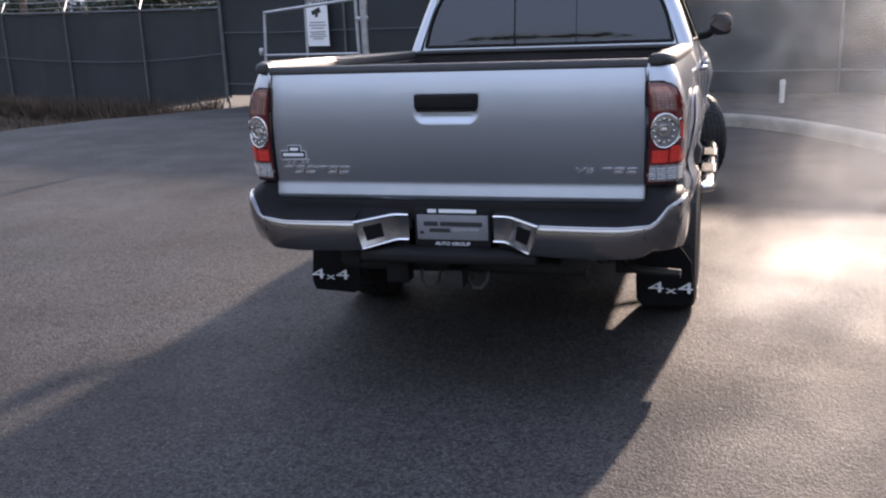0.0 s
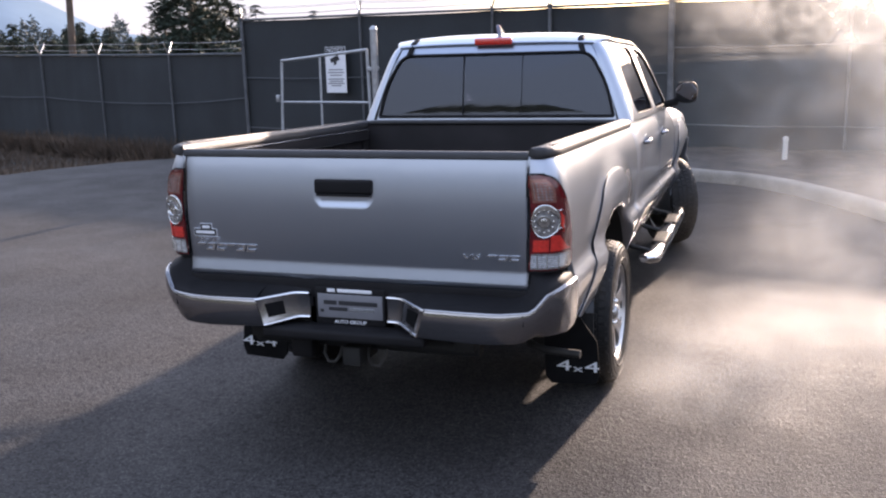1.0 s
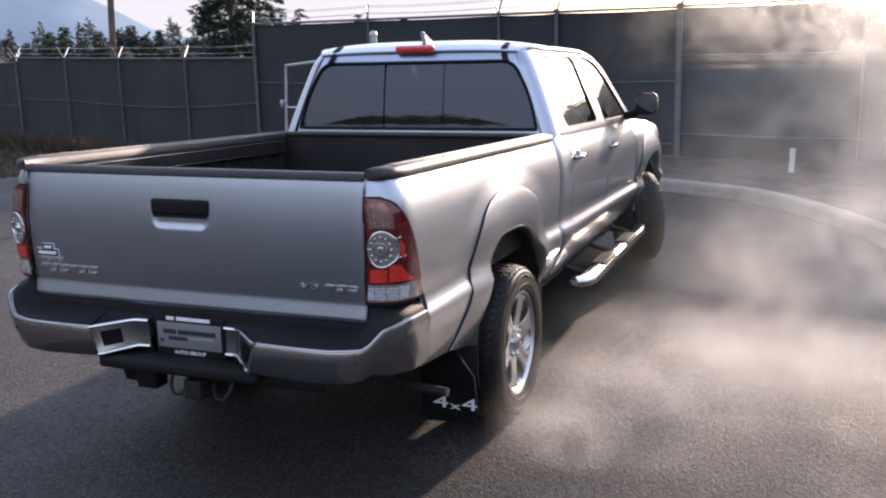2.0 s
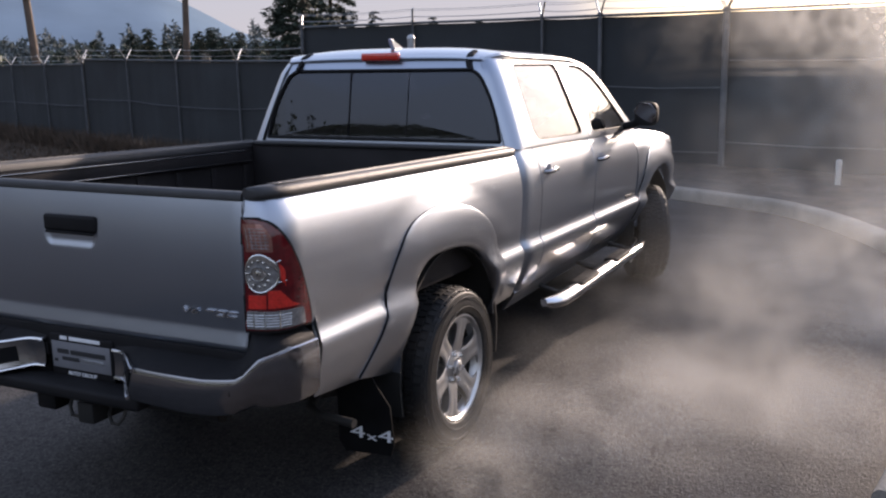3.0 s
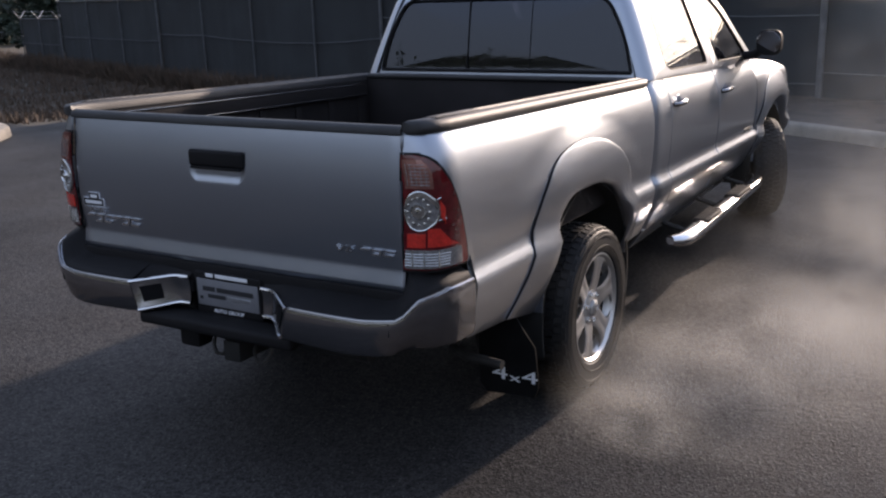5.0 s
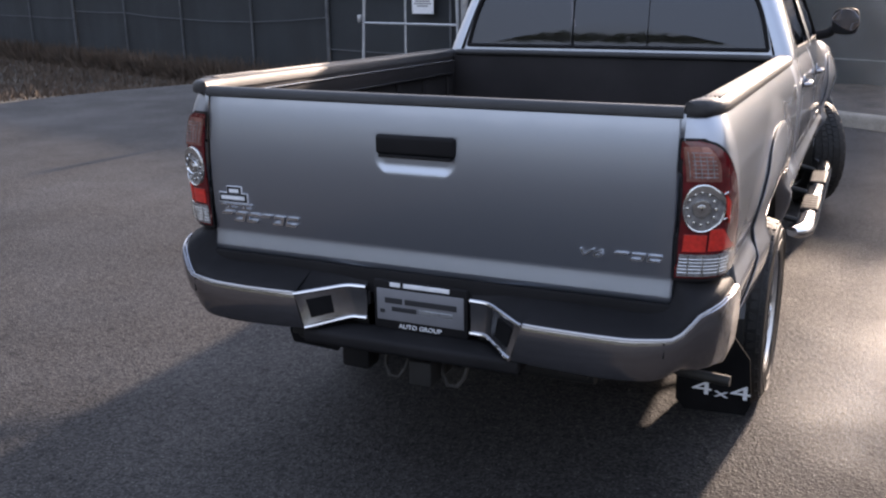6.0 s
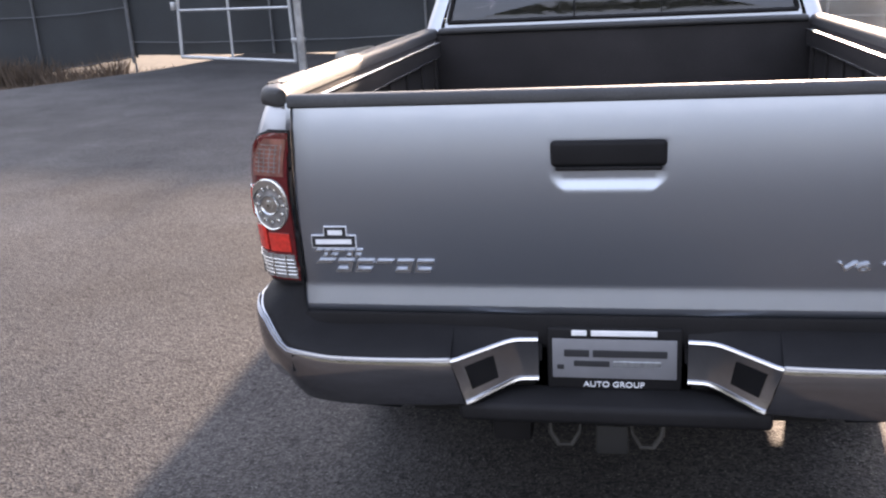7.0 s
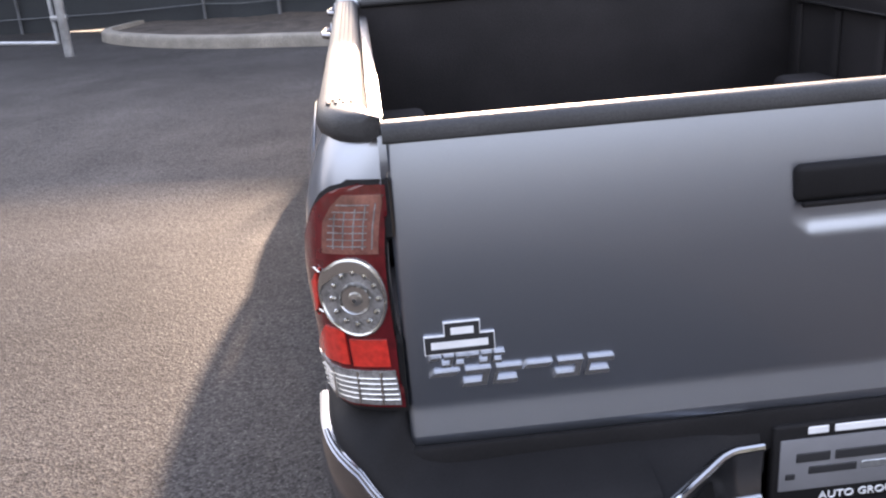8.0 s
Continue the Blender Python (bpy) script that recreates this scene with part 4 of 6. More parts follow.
def build_bumper():
    path = [(0.372, -0.172), (0.45, -0.176), (0.58, -0.176), (0.70, -0.165), (0.785, -0.143), (0.850, -0.098), (0.890, -0.035), (0.908, 0.04), (0.914, 0.156)]
    pts = curve_points(path, 0.02)
    L = [0.0]
    for a, b in zip(pts, pts[1:]):
        L.append(L[-1] + (b - a).length)
    b = tpart("rear_bumper", box((-0.60, -0.03, 0.585), (0.60, 0.05, 0.70), 0.01), UNDER, None, "chrome rear bumper with a black step pad and recessed plate")
    for s in (1, -1):
        def P(k, v):
            p = pts[int(k)]
            x = p.x
            top = float(np.interp(L[int(k)] , [0, 0.30, 0.43, 0.50, 0.62, 0.9], [0.708, 0.706, 0.714, 0.772, 0.792, 0.792]))
            bot = float(np.interp(x, [0.37, 0.42, 0.60, 0.75, 0.83, 0.90], [0.600, 0.597, 0.592, 0.596, 0.606, 0.600]))
            d = (pts[min(int(k) + 1, len(pts) - 1)] - pts[max(int(k) - 1, 0)]).normalized()
            n = Vector((d.y, -d.x, 0))
            # rounded top edge, full face, tucked foot
            prof = [(-0.055, 0.0), (-0.010, 0.002), (-0.004, 0.02), (0.0, 0.12), (0.001, 0.45), (-0.003, 0.80), (-0.011, 0.94), (-0.040, 1.0)]
            i = int(v)
            off, f = prof[i]
            q = p + n * (off - 0.055 * f ** 2.2 * math.exp(-((p.x - 0.835) / 0.075) ** 2) * (1 if p.y < 0.02 else 0.3))
            cut = 0.036 * f * max(0.0, 1 - (p.x - 0.372) / 0.07)
            return (s * (q.x - cut), q.y, top + (bot - top) * f)

        ks = list(range(len(pts)))
        vs = list(range(8))
        tpart("bumper_wing", sheet(P, ks if s > 0 else ks[::-1], vs[::-1], 0.004), BUMPER, b, "polished chrome bumper wing", 30)
        # bright step bracket that runs in to the plate, its square hole a dark patch
        n = 24
        def Q(u, v):
            t = u
            e = t * t * (3 - 2 * t)
            x = 0.372 - 0.197 * t - 0.035 * v * (1 - t)
            y = float(np.interp(t, [0, 0.08, 0.60, 0.74, 1.0], [-0.172, -0.164, -0.082, -0.068, -0.064]))
            zt = 0.708 + 0.013 * min(1, t * 1.5)
            zb = 0.614 + 0.016 * min(1, t * 1.45)
            bow = 0.005 * math.sin(math.pi * v)
            return (s * x, y + bow * 0.8, zt + (zb - zt) * v)
        us = np.linspace(0, 1, n)
        def S(u, v):
            x, y, z = Q(u, 0.0)
            t = v * v * (3 - 2 * v)
            return (x, y + 0.008 + (-0.036 - y - 0.008) * v, z - 0.004 + (0.750 - z) * (0.55 * v + 0.45 * t))
        up = np.linspace(-0.10, 1, n)
        tpart("inner_pad", sheet(S, up[::-1] if s > 0 else up, np.linspace(0, 1, 7), 0.004), BLACK, b)
        br = tpart("step_bracket", sheet(Q, us[::-1] if s > 0 else us, np.linspace(1, 0, 9), 0.012), BRACKET, b, "bright chrome step bracket")
        for v0 in (0.0, 1.0):
            edge = [Vector(Q(u, v0)) + Vector((0, -0.001, 0)) for u in np.linspace(0.0, 1, 14)]
            tpart("bracket_rim", tube(edge, 0.0062, 8), CHROME, br)
        # Nothing is cut: a near-black patch stands for the shade in the hole.
        hu = np.linspace(0.14, 0.46, 12)
        hole = sheet(lambda u, v: tuple(np.array(Q(u, v)) + np.array((0, -0.0035, 0))), hu[::-1] if s > 0 else hu, np.linspace(0.76, 0.22, 8), 0.004)
        tpart("step_hole_shade", hole, FLAP, br, "near-black patch standing for the shaded square step hole")
        bead = [Vector(P(k, 1)) + Vector((0, 0, 0.001)) for k in range(0, len(pts) - 6)]
        tpart("top_bead", tube(bead, 0.0042, 8), BRACKET, b, "chrome bead along the wing top")
        # black corner pad under the lamp
        def R(k, v):
            p = pts[int(k)]
            d = (pts[min(int(k) + 1, len(pts) - 1)] - pts[max(int(k) - 1, 0)]).normalized()
            nn = Vector((d.y, -d.x, 0))
            top = float(np.interp(L[int(k)] , [0, 0.30, 0.43, 0.50, 0.62, 0.9], [0.708, 0.706, 0.714, 0.772, 0.792, 0.792])) - 0.002
            rows = [(-0.018, -0.006), (-0.020, 0.008), (-0.030, 0.020), (-0.055, 0.032), (-0.10, 0.052), (-0.135, 0.070)]
            off, up = rows[int(v)]
            q = p + nn * off
            lift = float(np.interp(L[int(k)], [0, 0.35, 0.5, 0.9], [0.6, 0.6, 1.0, 1.0]))
            y = max(q.y, -1) if p.y > 0.0 else min(max(q.y, p.y), -0.006 if abs(q.x) < 0.76 else 0.10)
            return (s * q.x, y, top + up * lift)
        tpart("corner_pad", sheet(R, ks if s > 0 else ks[::-1], range(6), 0.004), BLACK, b, "black plastic step pad at the bumper corner", 50)
    # black top pad between the wings, dished round the plate
    half = [(0.765, -0.012), (0.765, -0.150), (0.384, -0.150), (0.235, -0.062), (0.168, -0.052), (0.168, -0.012)]
    for s in (-1, 1):
        tpart("step_pad", prism([(s * x, y) for x, y in half], "z", 0.668, 0.706), BLACK, b, "black ribbed plastic step pad")
    tpart("pad_back", box((-0.80, -0.045, 0.70), (0.80, 0.03, 0.772), 0.008, 2), BLACK, b)
    for k in range(5):
        y = -0.135 + 0.022 * k
        for x0, x1 in ((-0.74, -0.40), (0.40, 0.74)):
            tpart("pad_groove", box((x0, y, 0.7055), (x1, y + 0.008, 0.7105), 0.002), BLACK, b)
    tpart("lower_valance", box((-0.36, -0.155, 0.560), (0.36, -0.03, 0.604), 0.014, 3), BLACK, b, "black plastic lower valance")
    tpart("plate_recess", box((-0.19, -0.030, 0.575), (0.19, 0.0, 0.722), 0.004), BLACK, b)
    # plate holder
    shift = Matrix.Translation((0.004, 0.024, 0.674)) @ Matrix.Diagonal((1, 1, 0.93, 1)) @ Matrix.Translation((0, 0, -0.681))

    def set_in(bm):
        bmesh.ops.transform(bm, matrix=shift, verts=bm.verts)
        return bm

    pl = tpart("plate_holder", set_in(box((-0.158, -0.078, 0.6040), (0.158, -0.056, 0.7580), 0.006, 3)), BLACK, b, "black dealer plate frame round a grey insert")
    tpart("plate_insert", set_in(box((-0.146, -0.081, 0.6340), (0.146, -0.076, 0.7320), 0.002)), GREYP, pl, "grey plastic insert with dark print")
    for x0, x1, y0, z0, z1, m in ((-0.100, -0.064, -0.0815, 0.7400, 0.7540, WHITE), (-0.054, 0.100, -0.0815, 0.7400, 0.7540, WHITE), (-0.118, -0.058, -0.083, 0.6880, 0.7060, DKPRINT), (-0.050, 0.124, -0.083, 0.6880, 0.7060, DKPRINT),
                                (-0.095, -0.010, -0.083, 0.6640, 0.6790, DKPRINT), (-0.002, 0.110, -0.0825, 0.6640, 0.6790, GALV), (-0.135, -0.118, -0.083, 0.6560, 0.6680, DKPRINT)):
        tpart("print_bar", set_in(box((x0, y0, z0), (x1, -0.0785, z1), 0.0015, 1)), m, pl)
    me = letters("AUTO GROUP", 0.0195, 0.0015)
    me.transform(shift @ Matrix.Translation((0, -0.080, 0.6180)) @ Matrix.Diagonal((1.15, 1, 1, 1)))
    tmesh("frame_words", me, WHITE, pl)
    return b


def build_wheel_meshes():
    """Tyre with tread blocks, six-spoke alloy rim, cap and nut, as meshes turned about the x axis (outside +x)."""
    R, W = TYRE, 0.245
    tyre = lathe([(0.238, -0.10), (0.25, -0.116), (0.30, -0.126), (0.340, -0.118), (0.358, -0.098), (0.362, -0.05), (0.363, 0.0), (0.362, 0.05), (0.358, 0.098), (0.340, 0.118), (0.30, 0.126), (0.25, 0.116), (0.238, 0.10)], 72)
    n = 60
    for k in range(n):
        a = 2 * math.pi * k / n
        for x0, x1, sh in ((-0.112, -0.066, 0.0), (-0.058, -0.022, 0.5), (-0.016, 0.016, 0.2), (0.022, 0.058, 0.7), (0.066, 0.112, 0.3)):
            b = a + sh * 2 * math.pi / n
            w = 0.0145
            edge = abs((x0 + x1) / 2) > 0.08
            lo, hi = 0.352, R if not edge else R - 0.004
            vs = []
            for x in (x0, x1):
                for r, ww in ((lo, w), (hi, w * 0.9)):
                    rr = r - (0.013 if edge and abs(x) > 0.1 else 0)
                    for sgn in (-1, 1):
                        t = b + sgn * ww / R + (x - x0) * 0.35 * (1 if k % 2 else -1)
                        vs.append(tyre.verts.new((x, rr * math.cos(t), rr * math.sin(t))))
            for f in ((2, 3, 7, 6), (0, 2, 6, 4), (1, 5, 7, 3), (0, 1, 3, 2), (4, 6, 7, 5)):
                tyre.faces.new([vs[i] for i in f])
    for r in (0.278, 0.322):
        lathe([(r - 0.004, 0.126), (r - 0.003, 0.1285), (r + 0.003, 0.1285), (r + 0.004, 0.126)], 72, tyre)
    rim = lathe([(0.200, -0.10), (0.212, -0.104), (0.190, -0.07), (0.186, 0.05), (0.200, 0.085), (0.213, 0.100), (0.218, 0.104), (0.216, 0.110), (0.205, 0.112), (0.198, 0.104), (0.190, 0.080), (0.184, 0.055)], 60)
    lathe([(0.001, 0.040), (0.066, 0.040), (0.070, 0.0)], 40, rim)
    # one sixth of the wheel face: wide at hub and rim, waisted between the windows
    rs = (0.054, 0.075, 0.096, 0.106, 0.116, 0.135, 0.165, 0.190, 0.206, 0.217, 0.226, 0.236)
    half = (30.0, 30.0, 29.8, 27.0, 22.5, 18.0, 15.0, 14.2, 15.4, 20.5, 28.2, 30.0)
    out = (0.080, 0.084, 0.088, 0.090, 0.092, 0.095, 0.098, 0.100, 0.101, 0.101, 0.100, 0.098)

    def S(k, u):
        a = radians(half[int(k)] * u)
        return (out[int(k)] - 0.005 * abs(u) ** 6 - 0.003 * math.exp(-(u / 0.30) ** 4) * min(1, max(0, (rs[int(k)] - 0.10) / 0.04)), rs[int(k)] * math.cos(a), rs[int(k)] * math.sin(a))

    spoke = sheet(S, range(len(rs)), np.linspace(-1, 1, 13), 0.052)
    lathe([(0.052, 0.088), (0.066, 0.086), (0.070, 0.070), (0.072, 0.03)], 36, rim)
    lathe([(0.036, 0.094), (0.052, 0.090), (0.058, 0.086)], 36, rim)
    bmesh.ops.transform(rim, matrix=Matrix.Diagonal((1, 1.15, 1.15, 1)), verts=rim.verts)
    cap = lathe([(0.0005, 0.112), (0.024, 0.110), (0.034, 0.104), (0.037, 0.090)], 32)
    emblem = lathe([(0.012, 0.112), (0.0125, 0.114), (0.0155, 0.114), (0.016, 0.111)], 24)
    nut = lathe([(0.0005, 0.024), (0.0075, 0.022), (0.0100, 0.016), (0.0110, 0.0)], 6)
    # Brake disc widened to the barrel and blackened, so spoke gaps read as shaded.
    disc = lathe([(0.001, 0.030), (0.080, 0.036), (0.180, 0.026), (0.206, 0.030), (0.210, 0.062), (0.213, 0.062), (0.212, 0.026), (0.217, 0.016), (0.212, -0.01), (0.001, -0.01)], 40)
    return tyre, rim, cap, emblem, nut, disc, spoke


def build_wheels():
    out = []
    for name, bm, m in zip(("tyre", "wheel", "centre_cap", "cap_emblem", "lug_nut", "brake_disc_shade", "spoke"), build_wheel_meshes(), (RUBBER, ALLOY, ALLOY, CHROME, CHROME, UNDER, ALLOY)):
        bmesh.ops.recalc_face_normals(bm, faces=bm.faces)
        me = bpy.data.meshes.new(name)
        bm.to_mesh(me)
        bm.free()
        me.materials.append(m)
        me.polygons.foreach_set("use_smooth", [True] * len(me.polygons))
        me.set_sharp_from_angle(angle=radians(32))
        out.append(me)
    tyre, rim, cap, emblem, nut, disc, spoke = out
    for s, y, steer, spin in ((1, AX_R, 0, 14), (-1, AX_R, 0, 40), (1, AX_F, 28, 22), (-1, AX_F, 28, 5)):
        w = new("wheel", rim)
        w.parent = truck
        w.matrix_basis = Matrix.Translation((s * 0.802, y, TYRE - 0.004)) @ pose(0, 0, 0, 0, 0, steer + (0 if s > 0 else 180)) @ pose(0, 0, 0, spin)
        tagged(w, "six-spoke silver alloy wheel with a black tyre")
        for n, me in (("tyre", tyre), ("centre_cap", cap), ("cap_emblem", emblem), ("brake_disc_shade", disc)):
            o = new(n, me)
            o.parent = w
        for k in range(6):
            o = new("spoke", spoke)
            o.parent = w
            o.rotation_euler = (2 * math.pi * k / 6, 0, 0)
        for k in range(6):
            o = new("lug_nut", nut)
            o.parent = w
            a = 2 * math.pi * (k + 0.5) / 6
            o.location = (0.078, 0.064 * math.cos(a), 0.064 * math.sin(a))


# ---------------- cab
CAB_BACK = 2.115
XG_Z, XG_X = smooth_table([(1.28, 0.858), (1.312, 0.851), (1.36, 0.836), (1.50, 0.786), (1.65, 0.727), (1.72, 0.697), (1.765, 0.668), (1.80, 0.625)], 0.012)


def glass_x(y, z):
    x = float(np.interp(z, XG_Z, XG_X))
    return x - 0.03 * max(0.0, (y - 3.5) / 0.9) ** 2


def back_y(z):
    return CAB_BACK + 0.17 * (z - 1.30) + 0.35 * max(0.0, z - 1.70) ** 1.0


def loop_fill(n_per, corners):
    """Points along a closed outline with rounded corners: corners are (a, b, radius)."""
    out = []
    m = len(corners)
    for i in range(m):
        a, b, r = corners[i]
        p, q, w = Vector((corners[i - 1][0], corners[i - 1][1])), Vector((a, b)), Vector((corners[(i + 1) % m][0], corners[(i + 1) % m][1]))
        d0, d1 = (p - q), (w - q)
        r0, r1 = min(r, d0.length * 0.45), min(r, d1.length * 0.45)
        s, e = q + d0.normalized() * r0, q + d1.normalized() * r1
        for k in range(n_per):
            t = k / (n_per - 1)
            out.append((1 - t) ** 2 * s + 2 * t * (1 - t) * q + t * t * e)
    return out


def ring_panel(name, surf, outer, inner, material, parent, label, depth, n_per=7, flip=False):
    """The frame between an outline and an opening, laid on a surface, with a returned edge into the opening."""
    O, I = loop_fill(n_per, outer), loop_fill(n_per, inner)
    bm = bmesh.new()
    rows = []
    for t in (0.0, 0.33, 0.66, 1.0):
        rows.append([bm.verts.new(surf(a.x + (b.x - a.x) * t, a.y + (b.y - a.y) * t, 0.0)) for a, b in zip(O, I)])
    rows.append([bm.verts.new(surf(b.x, b.y, depth)) for b in I])
    rows.insert(0, [bm.verts.new(surf(a.x, a.y, depth)) for a in O])
    n = len(O)
    for q, w in zip(rows, rows[1:]):
        for k in range(n):
            bm.faces.new((q[k], q[(k + 1) % n], w[(k + 1) % n], w[k]))
    return tpart(name, bm, material, parent, label, 40)


def pane(name, surf, inner, material, parent, label, depth, n_per=7):
    I = loop_fill(n_per, inner)
    c = sum(I, Vector((0, 0))) / len(I)
    bm = bmesh.new()
    faces = []
    for d in (depth, depth + 0.004):
        rings = [[bm.verts.new(surf(c.x + (p.x - c.x) * t, c.y + (p.y - c.y) * t, d)) for p in I] for t in (1.0, 0.7, 0.35)]
        mid = bm.verts.new(surf(c.x, c.y, d))
        n = len(I)
        for q, w in zip(rings, rings[1:]):
            for k in range(n):
                bm.faces.new((q[k], q[(k + 1) % n], w[(k + 1) % n], w[k]))
        for k in range(n):
            bm.faces.new((rings[-1][k], rings[-1][(k + 1) % n], mid))
        faces.append(rings[0])
    for k in range(len(I)):
        bm.faces.new((faces[0][k], faces[0][(k + 1) % len(I)], faces[1][(k + 1) % len(I)], faces[1][k]))
    return tpart(name, bm, material, parent, label)


def gasket(surf, inner, parent, r=0.006, depth=0.004, material=None, n_per=7, name="window_seal"):
    I = loop_fill(n_per, inner)
    pts = [Vector(surf(p.x, p.y, depth)) for p in I]
    return tpart(name, tube(pts + pts[:2], r, 6, caps=False), material or BLACK, parent)


def build_cab():
    cab = tpart("cab", box((-0.80, 2.16, 0.50), (0.80, 4.40, 0.56), 0.02), UNDER, None, "silver four-door cab with dark tinted windows")
    for s in (1, -1):
        def side(y, z, d, s=s):
            return (s * (glass_x(y, z) - d), y, z)

        # lower body: rear corner, two doors, rocker
        def low(y):
            return 0.50
        rear = [(CAB_BACK + 0.005, 0.075), (CAB_BACK + 0.012, 0.045), (CAB_BACK + 0.03, 0.02), (CAB_BACK + 0.06, 0.006), (CAB_BACK + 0.10, 0.0), (2.345, 0.0)]
        ry, rd = [r[0] for r in rear], [r[1] for r in rear]

        def C(y, v):
            z = 0.50 + (1.315 - 0.50) * v
            return (s * (XB(z) - float(np.interp(y, ry, rd))), y, z)

        tpart("cab_corner", sheet(C, ry if s > 0 else ry[::-1], np.linspace(0, 1, 36), 0.012), PAINT, cab)
        for nm, y0, y1 in (("rear_door", 2.352, 3.292), ("front_door", 3.299, 4.285)):
            def D(y, v, y0=y0, y1=y1):
                z = 0.505 + (1.315 - 0.505) * v
                e = min(y - y0, y1 - y)
                r = max(0.0, 1 - e / 0.008)
                return (s * (XB(z) - 0.006 * r * r), y, z)

            yy = np.unique(np.concatenate([[y0, y0 + 0.003, y0 + 0.008], np.linspace(y0 + 0.02, y1 - 0.02, 12), [y1 - 0.008, y1 - 0.003, y1]]))
            d = tpart(nm, sheet(D, yy if s > 0 else yy[::-1], np.linspace(0, 1, 40), 0.012), PAINT, cab, "silver door")
            hy = y0 + 0.085
            # handle: dished cup, pull bar and bright key spot
            cup = lathe([(0.0005, 0.001), (0.030, 0.0015), (0.038, 0.004), (0.041, 0.001)], 24, None, Matrix.Translation((s * XB(1.165), hy + 0.03, 1.168)) @ pose(0, 0, 0, 0, 0, 0 if s > 0 else 180) @ Matrix.Diagonal((1, 1.05, 1.0, 1)))
            tpart("handle_cup", cup, PAINT, d, "dished finger recess")
            hb = tube([(s * (XB(1.165) + 0.004), hy - 0.045, 1.163), (s * (XB(1.165) + 0.030), hy - 0.03, 1.165), (s * (XB(1.165) + 0.036), hy + 0.03, 1.168), (s * (XB(1.165) + 0.030), hy + 0.095, 1.170), (s * (XB(1.165) + 0.004), hy + 0.112, 1.170)], 0.0125, 10)
            # The pull takes dark chrome; its shadowed side is put into the colour.
            tpart("door_handle", hb, BUMPER, d, "polished pull handle, shade put into its dark chrome")
            tpart("belt_strip", tube([(s * (XB(1.312) + 0.001), y0 + 0.03, 1.316), (s * (XB(1.312) + 0.003), y1 - 0.05, 1.316)], 0.005, 8), BLACK, d)
        tpart("rocker", sheet(lambda y, v: (s * (XB(0.40 + 0.098 * v) - 0.002), y, 0.40 + 0.098 * v), np.linspace(2.13, 4.285, 10) if s > 0 else np.linspace(4.285, 2.13, 10), np.linspace(0, 1, 8), 0.012), PAINT, cab)
        badge = None
        for k, w in enumerate((0.045, 0.038, 0.050)):
            y = 4.02 + 0.055 * k
            ob = tpart("badge_bar", box((s * (XB(0.84) + 0.002) - 0.003, y, 0.826), (s * (XB(0.84) + 0.002) + 0.003, y + w, 0.848), 0.002), STEELD, badge or cab, "" if badge else "small dark chrome badge bars")
            badge = badge or ob
        # greenhouse
        out_r = [(CAB_BACK + 0.075, 1.305, 0.01), (CAB_BACK + 0.235, 1.772, 0.05), (3.235, 1.782, 0.01), (3.285, 1.305, 0.01)]
        in_r = [(2.385, 1.335, 0.10), (2.415, 1.738, 0.06), (3.115, 1.750, 0.045), (3.175, 1.335, 0.05)]
        out_f = [(3.292, 1.305, 0.01), (3.242, 1.782, 0.01), (3.74, 1.770, 0.25), (4.44, 1.305, 0.02)]
        in_f = [(3.385, 1.335, 0.03), (3.335, 1.750, 0.03), (3.70, 1.735, 0.26), (4.22, 1.335, 0.03)]
        for nm, o, i in (("rear_window_frame", out_r, in_r), ("front_window_frame", out_f, in_f)):
            ring_panel(nm, side, o, i, PAINT, cab, "", 0.018)
            pane("side_window", side, i, TINT, cab, "dark tinted side window", 0.010)
            gasket(side, i, cab)

        # rounded rear pillar between the side and the back
        def corner(v, t):
            z = 1.30 + 0.475 * v
            x1 = glass_x(2.2, z)
            yb = back_y(z)
            ys = CAB_BACK + 0.075 + 0.16 * v
            a, b, c = Vector((x1 - 0.075, yb)), Vector((x1 - 0.004, yb + 0.006)), Vector((x1, ys))
            t = float(t)
            p = (1 - t) ** 2 * a + 2 * t * (1 - t) * b + t * t * c
            return (s * p.x, p.y, z)

        vv = np.linspace(0, 1, 20)
        tpart("rear_pillar", sheet(corner, vv if s < 0 else vv[::-1], np.linspace(0, 1, 9), 0.01), PAINT, cab)
        # mirror
        mir = bmesh.new()
        bmesh.ops.create_uvsphere(mir, u_segments=20, v_segments=12, radius=1.0)
        for v in mir.verts:
            v.co.y = max(v.co.y, -0.25)
            for ax in (0, 2):
                v.co[ax] = math.copysign(abs(v.co[ax]) ** 0.62, v.co[ax]) * (0.94 if ax == 0 else 0.92)
            v.co = Vector((s * (0.995 + 0.086 * v.co.x), 4.10 + 0.10 * v.co.y, 1.425 + 0.090 * v.co.z))
        mh = tpart("door_mirror", mir, BLACK, cab, "dark door mirror on a black foot")
        tpart("mirror_glass", sheet(lambda x, z: (s * 0.995 + x, 4.066 - 0.20 * z - s * 0.10 * x, 1.425 + z * max(0.3, 1 - (abs(x) / 0.083) ** 3)), np.linspace(-0.076, 0.076, 12), np.linspace(-0.073, 0.073, 7), 0.003), BUMPER, mh, "mirror glass")
        tpart("mirror_foot", tube([(s * 0.83, 4.12, 1.335), (s * 0.90, 4.12, 1.350), (s * 0.95, 4.12, 1.39)], 0.03, 10), BLACK, mh)

    # back wall with its window
    def back(x, z, d):
        e = abs(x) / 0.72
        return (x, back_y(z) + d + 0.012 * e ** 4, z)

